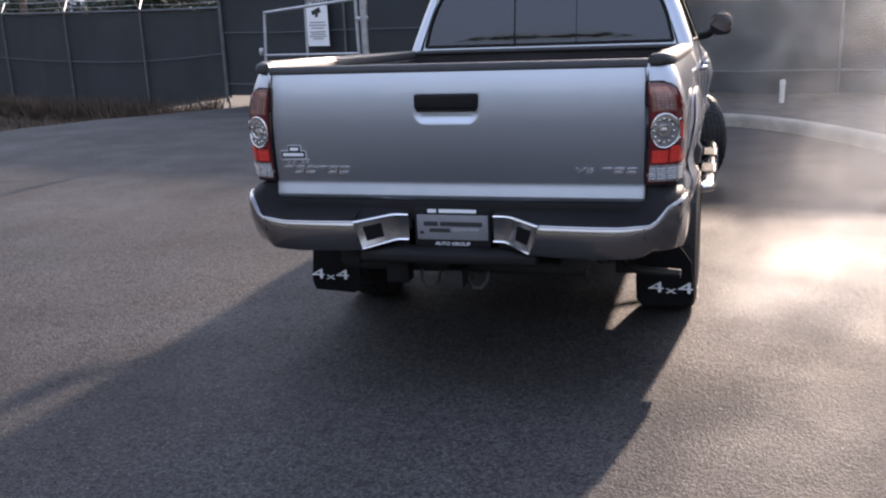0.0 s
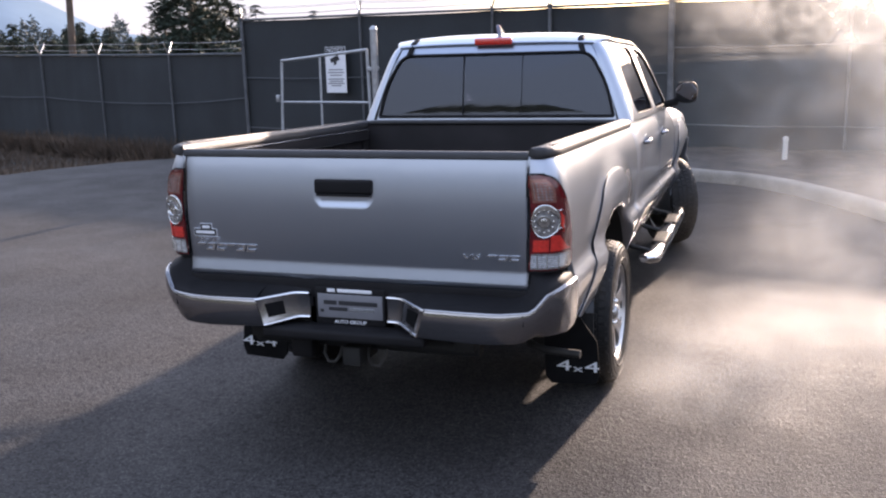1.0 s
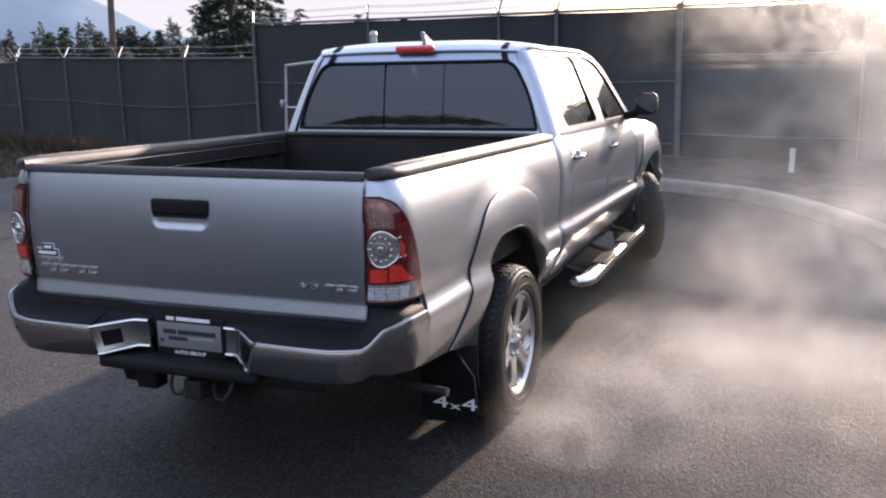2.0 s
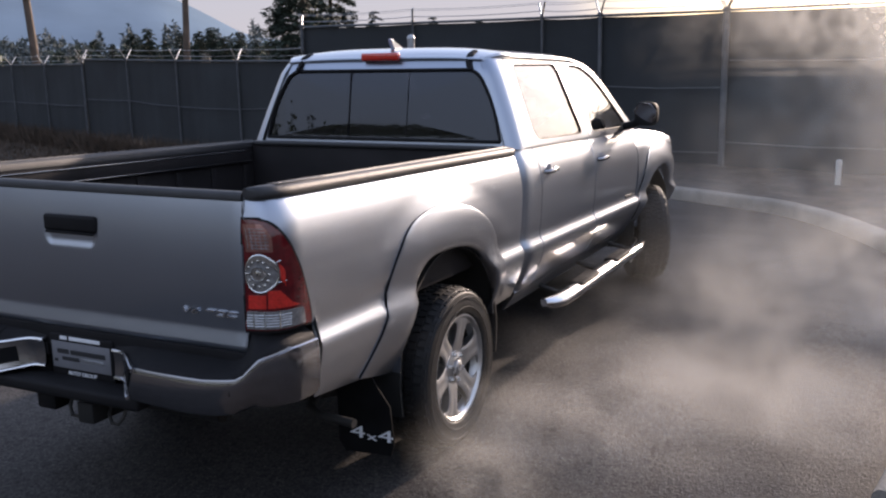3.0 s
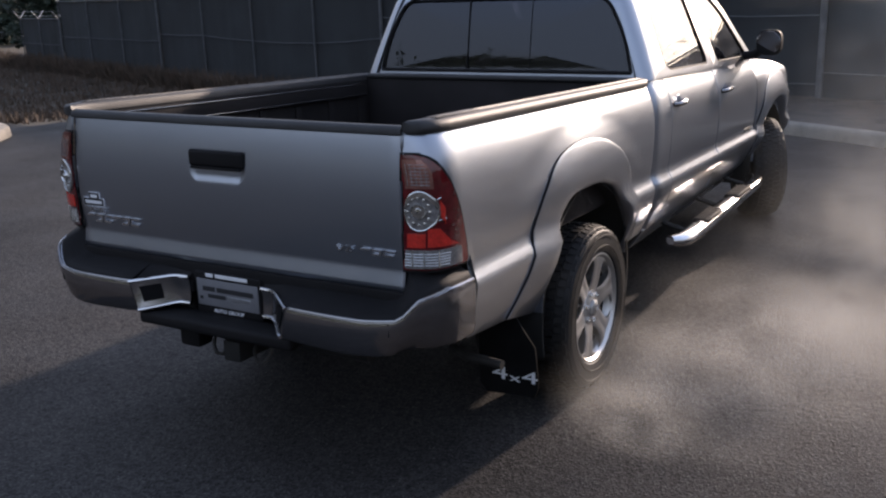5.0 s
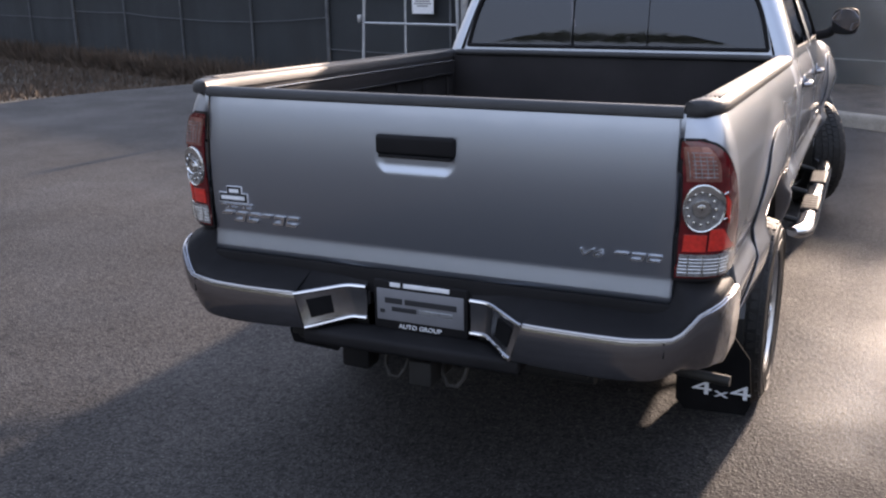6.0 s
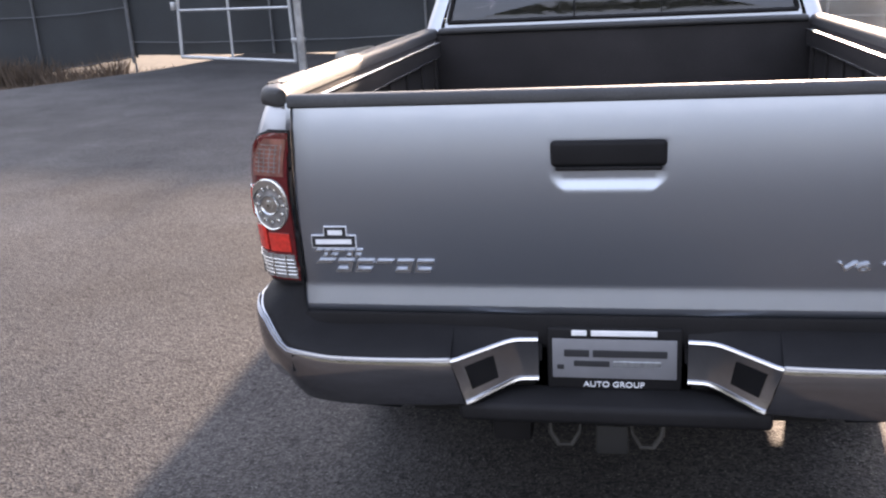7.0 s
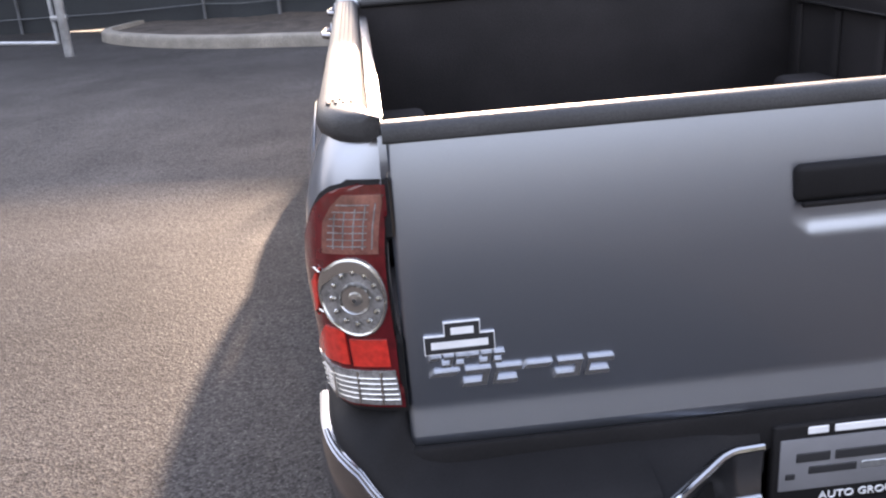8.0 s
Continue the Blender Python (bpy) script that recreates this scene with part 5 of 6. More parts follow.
    ob = [(-0.779, 1.20, 0.01), (-0.760, 1.32, 0.01), (-0.690, 1.58, 0.1), (-0.585, 1.772, 0.02), (0.585, 1.772, 0.02), (0.690, 1.58, 0.1), (0.760, 1.32, 0.01), (0.779, 1.20, 0.01)]
    ib = [(-0.742, 1.335, 0.05), (-0.742, 1.336, 0.01), (-0.697, 1.52, 0.2), (-0.592, 1.710, 0.07), (0.592, 1.710, 0.07), (0.697, 1.52, 0.2), (0.742, 1.336, 0.01), (0.742, 1.335, 0.05)]
    ring_panel("back_panel", back, ob, ib, PAINT, cab, "", 0.02)
    pane("rear_window", back, ib, TINT, cab, "dark tinted sliding rear window", 0.008)
    gasket(back, ib, cab, 0.011, 0.004)
    for x in (-0.185, 0.185):
        tpart("window_divider", tube([back(x, 1.34, 0.004), back(x, 1.705, 0.004)], 0.0035 if x < 0 else 0.0015, 6), BLACK, cab)
    tpart("back_lower", box((-0.80, CAB_BACK - 0.002, 0.52), (0.80, CAB_BACK + 0.02, 1.21), 0.006), PAINT, cab)
    for s in (-1, 1):
        ditch = [(0.556, 1.706, -0.006), (0.540, 1.740, -0.006), (0.532, 1.775, -0.004)]
        pts = [Vector(back(s * x, z, d)) for x, z, d in ditch] + [Vector((s * 0.528, 2.245, 1.790)), Vector((s * 0.527, 2.300, 1.808))]
        tpart("roof_ditch", tube(pts, 0.020, 8, squash=0.45), BLACK, cab, "dark roof joint strip")

    # roof
    def R(y, u):
        x = u
        e = min(1.0, abs(x) / 0.668)
        fr = max(0.0, (y - 3.25) / 0.52)
        bk = max(0.0, (2.45 - y) / 0.25)
        z = 1.838 - 0.010 * fr - 0.040 * fr ** 2.2 - 0.068 * min(1, bk) ** 2.4 - 0.042 * e ** 3.6 * (1 - 0.75 * min(1, bk))
        yy = y
        lim = 0.668 - 0.075 * min(1, bk) ** 3
        over = max(0.0, abs(x) - 0.668)
        x = math.copysign(min(abs(x), 0.668) * lim / 0.668 + 0.15 * over, x)
        return (x, yy, z - 1.6 * over)

    rx = np.concatenate([[-0.69, -0.676], np.linspace(-0.668, -0.56, 8), np.linspace(-0.5, 0.5, 13), np.linspace(0.56, 0.668, 8), [0.676, 0.69]])
    ryy = np.concatenate([np.linspace(2.212, 2.5, 12), np.linspace(2.6, 3.2, 6), np.linspace(3.25, 3.77, 12)])
    tpart("roof", sheet(R, ryy, rx[::-1], 0.012), PAINT, cab, "silver roof")
    tpart("roof_seam", tube([Vector(R(2.213, u)) + Vector((0, 0.004, -0.004)) for u in np.linspace(-0.668, 0.668, 30)], 0.011, 8), PAINT, cab)
    for s in (-1, 1):
        tpart("roof_seam", tube([Vector(R(y, s * 0.672)) + Vector((-s * 0.004, 0, -0.006)) for y in np.linspace(2.215, 3.72, 24)], 0.013, 8), PAINT, cab)
    tpart("high_brake_lamp", box((-0.118, 2.182, 1.762), (0.118, 2.225, 1.806), 0.012, 3), BRED, cab, "red high-level brake lamp")
    # fin aerial
    fin = prism([(2.345, 1.822), (2.46, 1.833), (2.43, 1.844), (2.38, 1.860), (2.318, 1.888), (2.306, 1.885), (2.328, 1.858)], "x", -0.012, 0.012)
    bmesh.ops.bevel(fin, geom=list(fin.edges), offset=0.004, segments=2, affect="EDGES")
    tpart("roof_aerial", fin, PAINT, cab, "silver fin aerial")
    # windscreen and interior
    def W(u, v):
        y = 3.765 + 0.74 * v
        z = 1.772 - 0.50 * v - 0.03 * math.sin(math.pi * v) * -1
        half = 0.60 + 0.16 * v
        x = half * u
        return (x, y - 0.10 * u * u, z)

    tpart("windscreen", sheet(W, np.linspace(1, -1, 16), np.linspace(0, 1, 10), 0.005), PANE, cab, "clear windscreen")
    tpart("headliner", box((-0.60, 2.30, 1.785), (0.60, 3.60, 1.795)), SEAT, cab)
    tpart("dashboard", box((-0.78, 4.05, 0.95), (0.78, 4.42, 1.27), 0.05, 3), BLACK, cab)
    wheel_pts = [(-0.36 + 0.19 * math.cos(2 * math.pi * k / 24), 3.86 + 0.07 * math.sin(2 * math.pi * k / 24), 1.18 + 0.175 * math.sin(2 * math.pi * k / 24)) for k in range(25)]
    tpart("steering_wheel", tube(wheel_pts, 0.015, 8, caps=False), BLACK, cab)
    for x in (-0.37, 0.37):
        tpart("front_seat", box((x - 0.25, 3.20, 0.85), (x + 0.25, 3.38, 1.40), 0.07, 4), SEAT, cab)
        tpart("headrest", box((x - 0.13, 3.17, 1.43), (x + 0.13, 3.28, 1.60), 0.045, 4), SEAT, cab)
        tpart("seat_base", box((x - 0.26, 3.25, 0.62), (x + 0.26, 3.80, 0.86), 0.05, 3), SEAT, cab)
    tpart("rear_bench", box((-0.68, 2.27, 0.60), (0.68, 2.42, 1.33), 0.06, 4), SEAT, cab)
    for x in (-0.40, 0.40):
        tpart("headrest", box((x - 0.13, 2.27, 1.34), (x + 0.13, 2.37, 1.47), 0.04, 4), SEAT, cab)
    return cab


def build_front():
    """Fenders, bonnet and nose."""
    for s in (1, -1):
        def top(y):
            return float(np.interp(y, [4.29, 4.5, 5.0, 5.4, 5.62], [1.30, 1.298, 1.262, 1.19, 1.08]))

        ya = np.unique(np.concatenate([np.linspace(4.292, 4.33, 3), np.linspace(4.33, 5.38, 60), np.linspace(5.38, 5.62, 10)]))
        arch = mid_arc(OUT_F, IN_F)
        ay, az = [a[0] for a in arch], [a[1] for a in arch]

        def P(y, v):
            lo = 0.50 if y < 4.6 else 0.62
            if ay[0] <= y <= ay[-1]:
                lo = max(lo, float(np.interp(y, ay, az)))
            z = lo + (top(y) - lo) * v
            nose = 0.16 * max(0.0, (y - 5.25) / 0.37) ** 2
            crown = 0.05 * max(0.0, (z - 1.15) / 0.15) ** 2
            return (s * (XB(min(z, 1.30)) + blister(y, z) - nose - crown), y, z)

        tpart("front_fender", sheet(P, ya if s > 0 else ya[::-1], np.linspace(0, 1, 36), 0.012), PAINT, None, "silver front fender")
        flare("front_fender_flare", s, OUT_F, IN_F)
        liner(s, AX_F, 0.46, 0.52)
        hl = box((s * 0.64 - 0.14, 5.50, 0.92), (s * 0.64 + 0.14, 5.66, 1.07), 0.04, 3)
        tpart("headlamp", hl, CLEAR, None, "clear headlamp")
        # step bar: oval tube with pads, hung from the sill
        bar = [(s * 0.900, 2.36, 0.402), (s * 0.930, 2.40, 0.395), (s * 0.947, 2.48, 0.390), (s * 0.952, 2.60, 0.388), (s * 0.952, 4.02, 0.388), (s * 0.947, 4.13, 0.390), (s * 0.930, 4.20, 0.395), (s * 0.900, 4.24, 0.402)]
        st = tpart("step_bar", tube(bar, 0.055, 14, squash=0.72, radii=[0.034, 0.046, 0.054, 0.056, 0.056, 0.054, 0.046, 0.034]), CHROME, None, "polished steel side step bar with black treads", 60)
        for y in (2.75, 3.45):
            tpart("step_tread", box((s * 0.95 - 0.046, y, 0.404), (s * 0.95 + 0.046, y + 0.34, 0.4335), 0.010), BLACK, st)
            for k in range(6):
                tpart("tread_rib", box((s * 0.95 - 0.034, y + 0.02 + 0.055 * k, 0.432), (s * 0.95 + 0.034, y + 0.04 + 0.055 * k, 0.4365)), BLACK, st)
        for y in (2.62, 3.30, 3.98):
            tpart("step_bracket", tube([(s * 0.93, y, 0.39), (s * 0.80, y, 0.42), (s * 0.70, y, 0.47)], 0.016, 8), UNDER, st)
        # mud flap with printed mark
        fl = prism([(0.665, 0.56), (0.80, 0.56), (0.86, 0.47), (0.912, 0.40), (0.926, 0.24), (0.910, 0.195), (0.70, 0.185), (0.672, 0.22)], "y", 0.620, 0.628)
        if s < 0:
            bmesh.ops.transform(fl, matrix=Matrix.Diagonal((-1, 1, 1, 1)), verts=fl.verts)
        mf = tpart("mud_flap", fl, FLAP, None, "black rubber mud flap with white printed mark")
        for txt, dx, size, dz in (("4", -0.060, 0.108, 0.0), ("x", 0.0, 0.070, -0.010), ("4", 0.060, 0.108, 0.0)):
            me = letters(txt, size, 0.0012)
            me.transform(Matrix.Translation((s * 0.826 + dx * 1.08, 0.6175, 0.274 + dz)) @ Matrix.Diagonal((1.34, 1, 0.66, 1)))
            tmesh("flap_mark", me, WHITE, mf)

    def H(y, u):
        z = float(np.interp(y, [4.42, 4.7, 5.1, 5.45, 5.60], [1.33, 1.325, 1.29, 1.22, 1.12]))
        e = abs(u)
        wide = float(np.interp(y, [4.42, 5.2, 5.6], [0.80, 0.78, 0.66]))
        return (wide * u, y - 0.06 * u * u * (1 if y > 5.3 else 0), z - 0.035 * e ** 5 + 0.012 * math.cos(math.pi * u * 1.2) * (e < 0.8))

    tpart("bonnet", sheet(H, np.linspace(4.42, 5.60, 24), np.linspace(1, -1, 21), 0.012), PAINT, None, "silver bonnet")
    tpart("cowl", box((-0.78, 4.36, 1.24), (0.78, 4.52, 1.30), 0.02), BLACK)
    g = tpart("grille", box((-0.48, 5.58, 0.78), (0.48, 5.66, 1.06), 0.03, 3), CHROME, None, "chrome framed grille")
    tpart("grille_mesh", box((-0.43, 5.60, 0.82), (0.43, 5.668, 1.02), 0.01), BLACK, g)
    tpart("front_bumper", box((-0.80, 5.50, 0.50), (0.80, 5.74, 0.80), 0.07, 4), PAINT, None, "silver front bumper")


def build_underbody():
    for s in (-1, 1):
        tpart("frame_rail", box((s * 0.47 - 0.045, 0.02, 0.505), (s * 0.47 + 0.045, 5.3, 0.625), 0.01), UNDER)
        tpart("leaf_spring", tube([(s * 0.54, 0.42, 0.46), (s * 0.54, 0.8, 0.36), (s * 0.54, AX_R, 0.33), (s * 0.54, 1.7, 0.37), (s * 0.54, 2.0, 0.47)], 0.03, 8), UNDER)
        tpart("shock", tube([(s * 0.42, AX_R + 0.06, 0.30), (s * 0.36, 1.0, 0.66)], 0.03, 8), STEELD)
    tpart("rear_axle", tube([(-0.78, AX_R, 0.37), (-0.2, AX_R, 0.37), (-0.12, AX_R, 0.37), (0.05, AX_R, 0.37), (0.13, AX_R, 0.37), (0.78, AX_R, 0.37)], 0.05, 14, radii=[0.045, 0.05, 0.13, 0.13, 0.05, 0.045]), UNDER)
    tpart("front_axle", tube([(-0.78, AX_F, 0.36), (0.78, AX_F, 0.36)], 0.05, 10), UNDER)
    tpart("engine_pan", box((-0.42, 4.2, 0.32), (0.42, 5.4, 0.7), 0.06, 2), UNDER)
    tpart("gearbox", box((-0.22, 2.4, 0.36), (0.22, 4.2, 0.62), 0.06, 2), UNDER)
    sp = lathe([(0.10, -0.09), (0.22, -0.11), (0.34, -0.10), (0.37, -0.05), (0.37, 0.05), (0.34, 0.10), (0.22, 0.11), (0.10, 0.09)], 36, None, Matrix.Translation((0.0, 0.60, 0.54)) @ pose(0, 0, 0, 0, 90, 0))
    tpart("spare_tyre", sp, RUBBER, None, "spare tyre slung under the bed")
    tpart("tail_pipe", tube([(0.40, 2.2, 0.45), (0.50, 1.8, 0.48), (0.58, 1.3, 0.60), (0.57, 0.9, 0.50), (0.59, 0.60, 0.425), (0.64, 0.47, 0.412), (0.72, 0.425, 0.408), (0.875, 0.415, 0.402)], 0.018, 14), STEELD, None, "bare steel tail pipe")
    h = tpart("tow_hitch", tube([(-0.52, 0.10, 0.50), (0.52, 0.10, 0.50)], 0.035, 10), UNDER, None, "black receiver hitch with chain loops")
    tpart("receiver", box((-0.04, -0.06, 0.435), (0.04, 0.14, 0.515), 0.008), UNDER, h)
    for x in (-0.118, 0.085):
        pts = [(x - 0.040, 0.03, 0.49), (x - 0.036, 0.01, 0.455), (x - 0.016, 0.0, 0.428), (x + 0.016, 0.0, 0.428), (x + 0.036, 0.01, 0.455), (x + 0.040, 0.03, 0.49)]
        tpart("chain_loop", tube(pts, 0.0075, 8), STEELD, h)
    tpart("wiring_plug", box((-0.30, -0.02, 0.44), (-0.20, 0.06, 0.53), 0.012), BLACK, h)


build_box()
build_tailgate()
build_lamps()
build_bumper()
build_wheels()
build_cab()
build_front()
build_underbody()


# ---------------------------------------------------------------- brush, trees, poles, distance
def scatter_mesh(name, tris, material, label="", category="", kind="stuff", parent=None):
    """tris: array (n, 3, 3)."""
    t = np.asarray(tris, float)
    me = bpy.data.meshes.new(name)
    me.from_pydata(t.reshape(-1, 3).tolist(), [], np.arange(len(t) * 3).reshape(-1, 3).tolist())
    me.materials.append(material)
    ob = new(name, me)
    ob.parent = parent
    return tagged(ob, label, category, kind=kind) if label else ob


rng = np.random.default_rng(7)


def blades(xy, z, h, w, lean=0.35):
    n = len(xy)
    a = rng.uniform(0, 2 * np.pi, n)
    d = np.stack([np.cos(a), np.sin(a), np.zeros(n)], 1) * (w * rng.uniform(0.6, 1.4, n))[:, None]
    base = np.column_stack([xy, z])
    tip = base + np.column_stack([rng.normal(0, lean, n) * h, rng.normal(0, lean, n) * h, h * rng.uniform(0.5, 1.1, n)])
    return np.stack([base - d, base + d, tip], 1)


def build_brush():
    n = 105000
    xy = np.column_stack([rng.uniform(0, 1, n) ** 1.4 * -34 - 5.6, rng.uniform(6.6, 25, n)])
    edge = np.interp(xy[:, 1], [6.4, 7.4, 8.5, 9.5, 10.2, 11.2, 13.2], [-9.7, -9.5, -9.1, -8.5, -7.75, -6.9, -6.0])
    fence = np.where(xy[:, 0] > -8.4, tall_y(xy[:, 0]), 13.7 - 0.353 * (xy[:, 0] + 8.4))
    xy = xy[(xy[:, 0] < edge - 0.05) & (xy[:, 1] < fence - 0.1)]
    rim_x = rng.uniform(-36, -8.5, 13000)
    xy = np.concatenate([xy, np.column_stack([rim_x, 13.7 - 0.353 * (rim_x + 8.4) - rng.uniform(0.08, 0.7, 13000)])])
    n = len(xy)
    z = np.array([lot_height(x, y) - 0.04 for x, y in xy])
    clump = np.array([0.5 + 0.5 * noise.noise(Vector((x * 0.9, y * 0.9, 0))) for x, y in xy])
    far = np.clip((np.interp(xy[:, 1], [6.4, 7.4, 8.5, 9.5, 10.2, 11.2, 13.2], [-9.7, -9.5, -9.1, -8.5, -7.75, -6.9, -6.0]) - xy[:, 0]) / 1.2, 0.15, 1)
    h = (0.05 + 0.34 * clump * rng.uniform(0.3, 1.0, n)) * far + np.where(np.arange(n) >= n - 13000, 0.42, 0.0)
    scatter_mesh("dry_brush", blades(xy, z, h, 0.016), BRUSH, "brown dry grass and brush below the low fence", "brush")


build_brush()


def conifer(name, h, r, seed, label, gaps=0.25):
    """A fir: tapered trunk, whorls of drooping boughs, each a spray of needle clumps."""
    g = np.random.default_rng(seed)
    t = thing(name, label, "tree", "conifers beyond the fence")
    part("trunk", tube([(0, 0, -0.5), (0.02 * h * g.normal(), 0, h * 0.5), (0, 0, h * 0.98)], 0.1, 8, radii=[h * 0.022, h * 0.014, 0.02]), BARK, t)
    tris = []
    z = h * 0.14
    while z < h * 0.98:
        k = (h - z) / h
        for _ in range(int(5 + 4 * k)):
            if g.uniform() < gaps:
                continue
            a = g.uniform(0, 2 * np.pi)
            L = r * (0.25 + 0.9 * k ** 0.85) * g.uniform(0.55, 1.15)
            d = np.array([np.cos(a), np.sin(a), 0])
            sd = np.array([-np.sin(a), np.cos(a), 0])
            m = int(90 + 130 * k)
            s = g.uniform(0.1, 1.0, m)
            w = (0.30 * L * (1.05 - s)) * g.normal(0, 0.7, m)
            c = np.outer(s * L, d) + np.outer(w, sd) + np.column_stack([np.zeros(m), np.zeros(m), z + 0.15 * L * s - 0.42 * L * s * s + g.normal(0, 0.05 * L, m)])
            q = 0.030 * r + 0.026 * L
            e1 = g.normal(0, 1, (m, 3)) * np.array([1, 1, 0.5]) * q + np.outer(g.uniform(0.3, 1.6, m) * q, d)
            e2 = g.normal(0, 1, (m, 3)) * np.array([1, 1, 0.6]) * q
            tris.append(np.stack([c, c + e1, c + e2], 1))
        z += h * 0.030 * g.uniform(0.7, 1.3)
    scatter_mesh("crown", np.concatenate(tris), NEEDLE, parent=t)
    return t


def place(az, dist, eye=(2.85, -2.36)):
    return eye[0] + dist * math.sin(radians(az)), eye[1] + dist * math.cos(radians(az))


big = conifer("conifer", 11.0, 3.0, 1, "tall dark green conifer with thin ragged boughs", 0.42)
big.location = (*place(-34.8, 58), -0.8)
small = conifer("conifer", 6.0, 1.7, 2, "dark green young conifer in the far row", 0.12)
small.location = (*place(-40.6, 105), -1.2)
full = conifer("conifer", 6.7, 1.55, 3, "dense dark green conifer beyond the far fence", 0.05)
full.location = (*place(-52.7, 46), -1.0)
for src, az, dist, sc, turn in ((big, -33.2, 62, 0.95, 80), (big, -30.6, 85, 0.62, 150), (big, -27.2, 95, 0.60, 30), (big, -35.9, 70, 0.7, 210), (big, -24.5, 110, 0.6, 300), (full, -50.4, 46, 0.47, 60), (full, -51.6, 50, 0.50, 200), (full, -57.5, 50, 0.55, 130), (full, -47.8, 75, 0.42, 20),
                                (small, -44.2, 100, 0.95, 40), (small, -43.4, 104, 1.05, 100), (small, -42.5, 110, 0.85, 170), (small, -41.6, 100, 0.95, 230), (small, -39.9, 112, 1.1, 290), (small, -39.2, 104, 0.9, 350), (small, -38.4, 110, 1.0, 55), (small, -37.5, 102, 0.8, 115), (small, -36.6, 108, 0.85, 175), (small, -45.3, 106, 0.8, 235), (small, -46.2, 112, 0.9, 15)):
    x, y = place(az, dist)
    copy_thing(src, Matrix.Translation((x, y, -1.2)) @ Matrix.Rotation(radians(turn), 4, "Z") @ Matrix.Scale(sc, 4))


def build_woods(name, az0, az1, dist, h, n, material, label, eye=(2.0, -3.0), z0=-2.0, clump=0.0055, vary=1.0):
    """A far belt of trees, as many small clumps under an uneven top line."""
    az = rng.uniform(az0, az1, n)
    dd = dist * rng.uniform(0.92, 1.1, n)
    top = np.array([h * (0.62 + vary * (0.5 * noise.noise(Vector((a * 0.9, dist, 0))) + 0.3 * vary * noise.noise(Vector((a * 3.1, dist, 2))))) for a in az])
    z = z0 + np.maximum(0.3, top) * rng.uniform(0, 1, n) ** 0.8
    c = np.column_stack([eye[0] + dd * np.sin(np.radians(az)), eye[1] + dd * np.cos(np.radians(az)), z])
    q = dist * clump
    tris = np.stack([c, c + rng.normal(0, q, (n, 3)), c + rng.normal(0, q, (n, 3))], 1)
    scatter_mesh(name, tris, material, label, "woods")


build_woods("far_woods", -75, -25, 240, 13, 60000, WOODS, "far belt of dark green woods, haze put into colour", z0=-2, clump=0.0017)
build_woods("bare_thicket", -47, -30, 72, 4.2, 24000, TWIG, "brown leafless thicket behind the low fence", z0=-1.5, clump=0.0019)
build_woods("tree_row", -48, -36.3, 118, 6.2, 24000, NEEDLE, "dark green row of rounded trees before the foothill", z0=-1.5, clump=0.0022)
build_woods("woods_beside", 25, 80, 110, 40, 170000, NEEDLE, "dark belt of trees beyond the fence line", z0=-0.5, clump=0.0036, vary=0.35)
build_woods("woods_behind", 80, 286, 110, 34, 190000, NEEDLE, "dark belt of trees across the lot", z0=-0.5, clump=0.0036, vary=0.5)

build_woods("hedge", -80, -50, 62, 5.5, 30000, NEEDLE, "dark green hedge and trees past the fence's end", z0=-1.2, clump=0.0035, vary=0.6)


def build_pole(az, dist, h, lean, label, stub=0.0):
    t = thing("utility_pole", label, "utility pole", "wooden utility poles")
    x, y = place(az, dist)
    t.location = (x, y, -1.2)
    part("pole", tube([(0, 0, -0.3), (lean * 0.5, 0, h * 0.5), (lean, 0, h)], 0.2, 12, radii=[0.19, 0.165, 0.13]), POLEW, t)
    arm = box((lean - 1.1, -0.06, h - 0.95), (lean + 1.1, 0.06, h - 0.80), 0.01)
    part("crossarm", arm, POLEW, t)
    for k in (-1.0, -0.45, 0.45, 1.0):
        part("insulator", lathe([(0.02, 0.0), (0.05, 0.03), (0.035, 0.08), (0.05, 0.11), (0.02, 0.15)], 10, None, Matrix.Translation((lean + k, 0, h - 0.80)) @ pose(0, 0, 0, 0, -90, 0)), GALV, t)
    if stub:
        part("stub_arm", box((lean * stub / h - 0.1, -0.22, stub - 0.06), (lean * stub / h + 0.95, -0.12, stub + 0.06), 0.01), POLEW, t)
    part("brace", tube([(lean * 0.92, -0.09, h - 1.7), (lean - 0.7, -0.07, h - 0.95)], 0.02, 6), GALV, t)
    return t


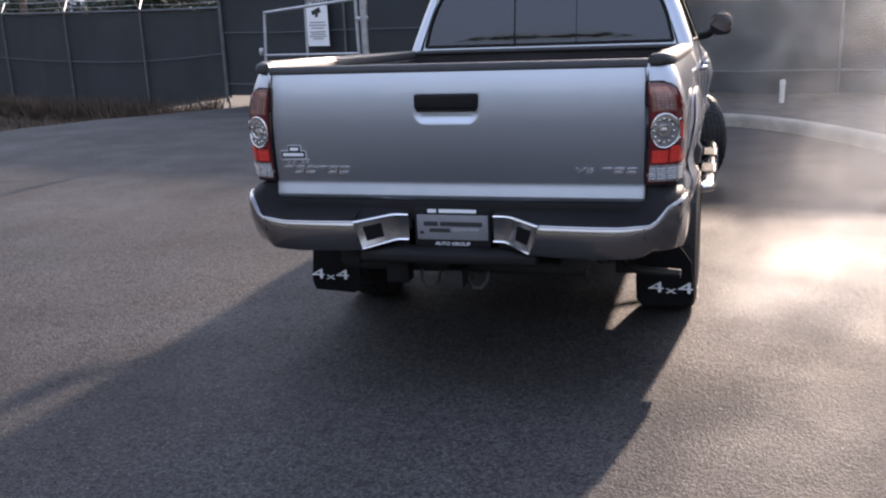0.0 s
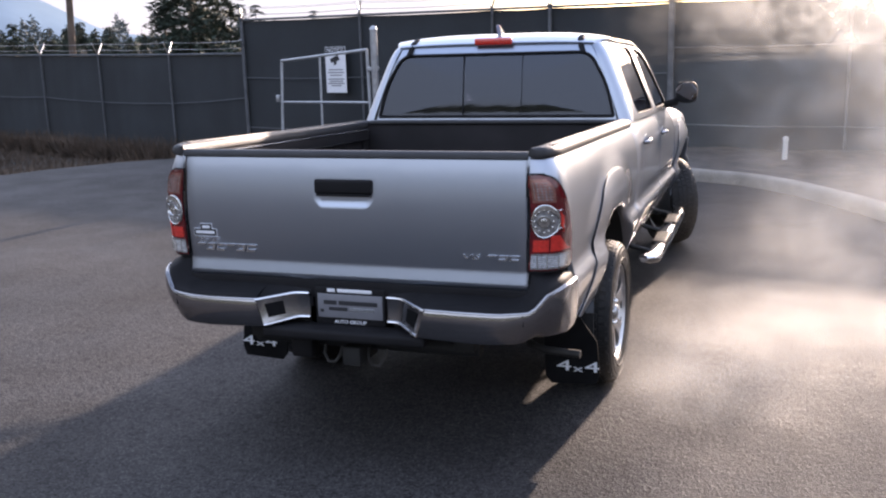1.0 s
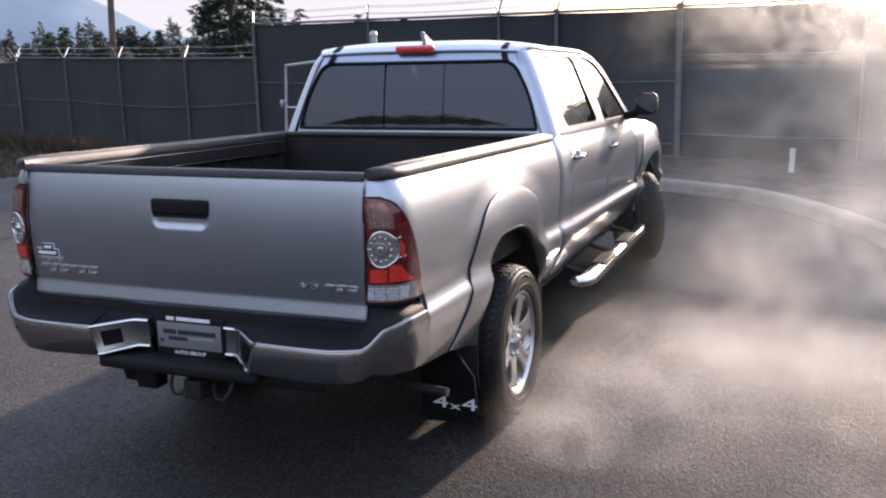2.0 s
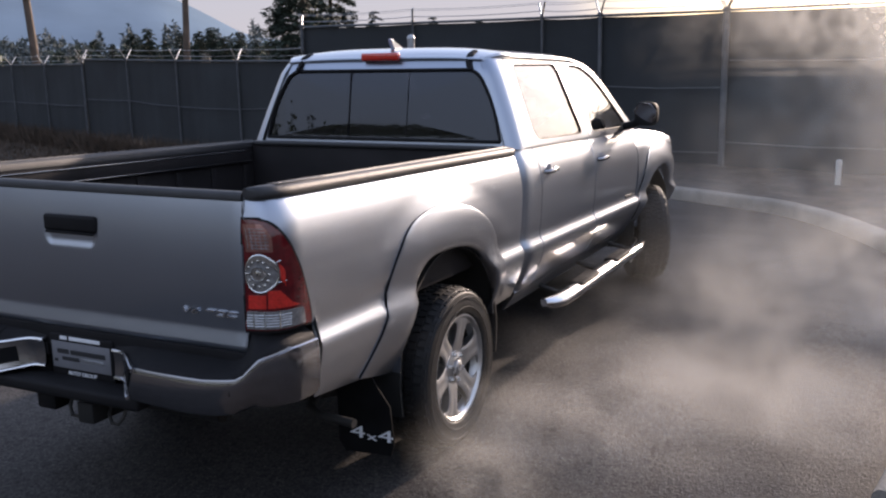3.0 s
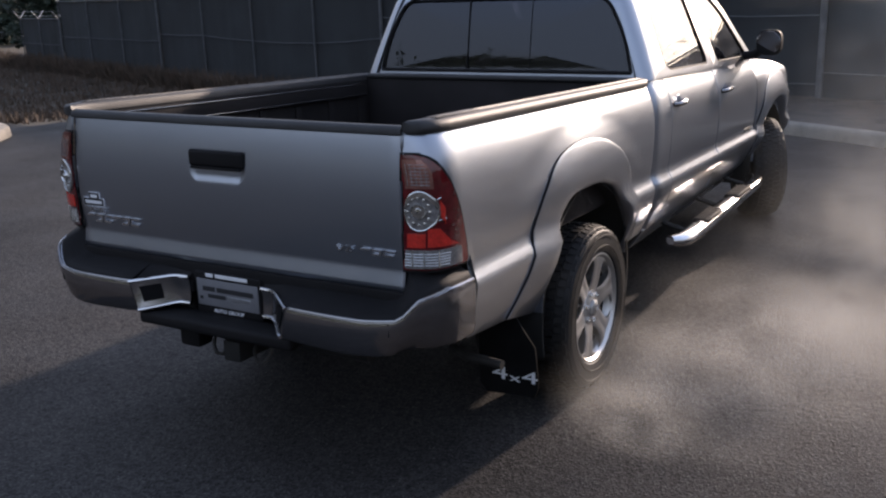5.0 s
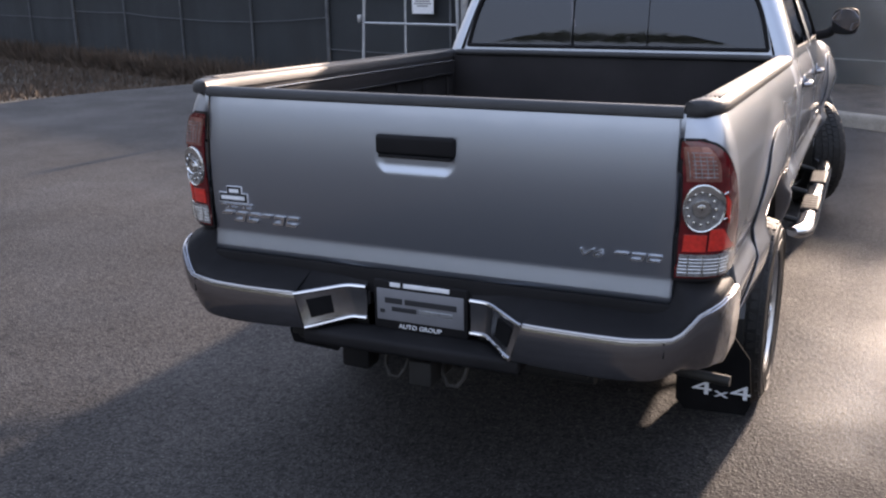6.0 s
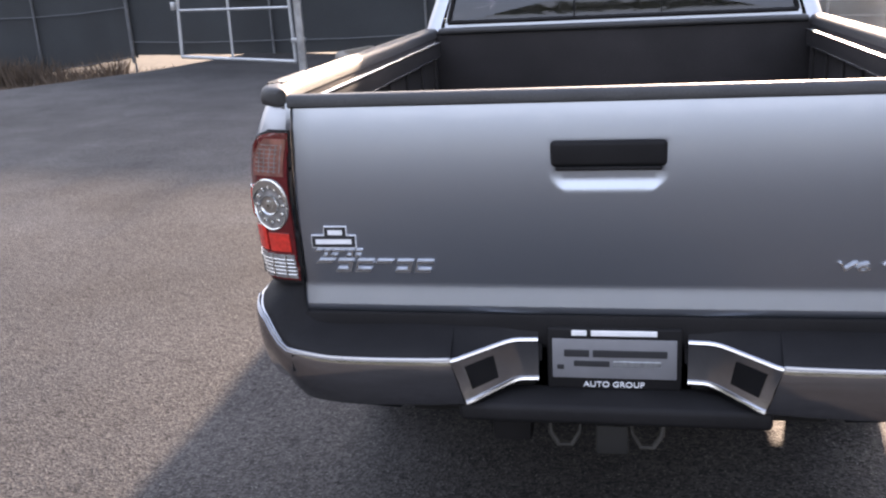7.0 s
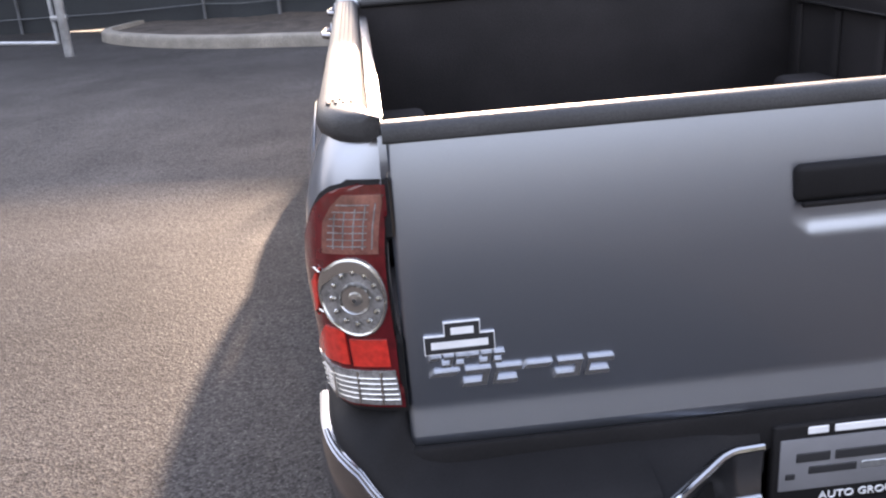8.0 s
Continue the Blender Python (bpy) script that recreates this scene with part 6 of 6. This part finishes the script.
def build_car(az, dist, turn):
    """A parked saloon far off."""
    c = thing("parked_car", "white parked saloon car beyond the fence's end", "car")
    x, y = place(az, dist)
    c.matrix_world = Matrix.Translation((x, y, -0.9)) @ Matrix.Rotation(radians(turn), 4, "Z")
    side = [(-2.2, 0.35), (2.2, 0.35), (2.25, 0.62), (2.05, 0.80), (1.05, 0.95), (0.35, 1.38), (-0.95, 1.40), (-1.65, 1.0), (-2.2, 0.92), (-2.28, 0.6)]
    body = prism([(a, b) for a, b in side], "y", -0.86, 0.86)
    for v in body.verts:
        if v.co.z > 1.2:
            v.co.y *= 0.76
    bmesh.ops.bevel(body, geom=list(body.edges), offset=0.05, segments=2, affect="EDGES")
    shell = part("body", body, WHITEPIPE, c)
    for s in (-1, 1):
        win = bmesh.new()
        quad = [(0.82, 0.985), (0.30, 1.31), (-0.90, 1.33), (-1.38, 1.02)]
        lo = [win.verts.new((a, s * (0.875 - 0.42 * max(0, b - 0.95)), b)) for a, b in quad]
        hi = [win.verts.new((a, s * (0.845 - 0.42 * max(0, b - 0.95)), b)) for a, b in quad]
        win.faces.new(lo)
        win.faces.new(hi[::-1])
        for i in range(4):
            win.faces.new((lo[i], hi[i], hi[(i + 1) % 4], lo[(i + 1) % 4]))
        part("side_window", win, DKPRINT, shell, "dark side window")
        for wx in (-1.38, 1.36):
            m = Matrix.Translation((wx, s * 0.78, 0.32)) @ pose(0, 0, 0, 0, 0, 90)
            w = part("wheel", lathe([(0.01, -0.09), (0.30, -0.10), (0.32, -0.07), (0.32, 0.07), (0.30, 0.10), (0.20, 0.11), (0.01, 0.09)], 24, None, m), RUBBER, c)
            part("rim", lathe([(0.01, 0.115), (0.17, 0.115), (0.19, 0.10)], 20, None, m if s < 0 else m @ pose(0, 0, 0, 0, 0, 180)), ALLOY, w)
    return c


build_car(-55.6, 62, 35)
build_pole(-49.2, 46, 9.0, -0.75, "leaning brown wooden utility pole with a short stub arm", 5.7)
build_pole(-41.55, 52, 10.0, 0.5, "tall brown wooden utility pole leaning slightly")
build_pole(-34.6, 60, 9.5, 0.1, "thinner brown wooden utility pole in the distance")


def build_hills():
    """The mountain and its foothills, far off."""
    for name, dist, prof, label in (("mountain", 2700, [(-80, 0.050), (-60, 0.062), (-55.5, 0.067), (-51.3, 0.083), (-46.6, 0.087), (-44.5, 0.0865), (-42.6, 0.081), (-40.5, 0.060), (-37.9, 0.029), (-36, 0.021), (-33, 0.014), (-25, 0.010), (0, 0.012), (40, 0.02), (80, 0.04)], "wooded mountain ridge, blue haze put into its colour and glow"),
                                    ("foothill", 1500, [(-80, 0.030), (-58, 0.026), (-50, 0.024), (-45, 0.018), (-40, 0.012), (-34, 0.009), (-20, 0.008), (20, 0.010), (80, 0.02)], "foothill, blue-grey haze put into its colour and glow")):
        azs = np.linspace(-80, 80, 220)
        vs, fs = [], []
        rows = 6
        for i, a in enumerate(azs):
            h = dist * (np.interp(a, [p[0] for p in prof], [p[1] for p in prof]) + 0.0016 * noise.noise(Vector((a * 0.35, dist, 0))) + 0.0007 * noise.noise(Vector((a * 1.7, dist, 0))))
            for k in range(rows):
                t = k / (rows - 1)
                d = dist * (1 + 0.25 * t)
                vs.append((d * math.sin(radians(a)), d * math.cos(radians(a)), -12 + (h + 12) * t ** 0.8 + 0.012 * dist * t * (1 - t) * noise.noise(Vector((a * 0.6, t * 3, 1)))))
        for i in range(len(azs) - 1):
            for k in range(rows - 1):
                q = i * rows + k
                fs.append((q, q + 1, q + rows + 1, q + rows))
        me = bpy.data.meshes.new(name)
        me.from_pydata(vs, [], fs)
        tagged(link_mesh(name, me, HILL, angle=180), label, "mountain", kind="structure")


build_hills()


# ---------------------------------------------------------------- steam
def build_steam():
    """Drifting exhaust steam at the truck's right: low rolls along the ground, then taller veils that rise and drift off."""
    g = np.random.default_rng(11)
    vs, fs, dens = [], [], []
    n = 34
    # middle, half width, half height, yaw, bulge, density
    for c, hw, hh, yaw, bulge, strong in (((1.38, 0.60, 0.14), 0.62, 0.24, 10, 0.05, 0.27), ((1.50, 0.98, 0.17), 0.85, 0.36, 18, 0.06, 0.46), ((2.05, 1.50, 0.20), 1.35, 0.46, 16, 0.10, 0.33), ((2.45, 2.1, 0.32), 1.80, 0.68, 10, 0.15, 0.35),
                                          ((3.05, 3.2, 0.50), 2.3, 0.98, -6, 0.22, 0.41), ((5.4, 4.9, 1.30), 3.4, 1.75, 6, 0.35, 0.90), ((5.8, 6.6, 1.9), 4.4, 2.4, 6, 0.45, 1.15), ((5.0, 8.2, 2.5), 5.6, 3.2, 0, 0.45, 1.15)):
        base = len(vs)
        cy, sy = math.cos(radians(yaw)), math.sin(radians(yaw))
        ph = g.uniform(0, 6, 4)
        for i in range(n):
            for j in range(n):
                a, b = 2 * i / (n - 1) - 1, 2 * j / (n - 1) - 1
                d = bulge * (1 - 0.5 * (a * a + b * b)) + 0.10 * hw * math.sin(3.1 * a + ph[0]) * math.cos(2.6 * b + ph[1]) + 0.03 * hw * math.sin(7 * a + 5 * b + ph[3])
                lx, lz = hw * a, hh * b + 0.1 * hh * math.sin(3 * a + ph[2])
                x, y, z = c[0] + lx * cy - d * sy, c[1] + lx * sy + d * cy, c[2] + lz
                vs.append((x, y, z))
                e = max(0.0, 1 - a * a) ** 1.7 * max(0.0, 1 - max(0.0, b) ** 2) ** 1.3 * max(0.0, min(1.0, (b + 1) / 0.25))
                low = max(0.0, min(1.0, (z - 0.005) / 0.16))
                far = max(0.0, min(1.0, (y - 0.9) / 0.8))
                clear = max(0.0, min(1.0, (x - 0.94 - 0.16 * far) / (0.16 + 0.35 * far))) if y < 6.0 else 1.0
                # Density follows the fence's shadow line: thinner in shade, fuller where sun reaches.
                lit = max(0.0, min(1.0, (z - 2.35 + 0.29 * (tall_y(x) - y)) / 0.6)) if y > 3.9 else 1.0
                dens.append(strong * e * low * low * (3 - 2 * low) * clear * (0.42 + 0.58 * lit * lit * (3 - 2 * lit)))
        for i in range(n - 1):
            for j in range(n - 1):
                q = base + i * n + j
                fs.append((q, q + n, q + n + 1, q + 1))
    me = bpy.data.meshes.new("steam")
    me.from_pydata(vs, [], fs)
    lay = me.uv_layers.new(name="UVMap")
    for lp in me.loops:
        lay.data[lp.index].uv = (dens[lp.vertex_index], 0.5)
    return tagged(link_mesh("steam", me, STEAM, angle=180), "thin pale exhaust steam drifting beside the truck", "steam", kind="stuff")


build_steam()
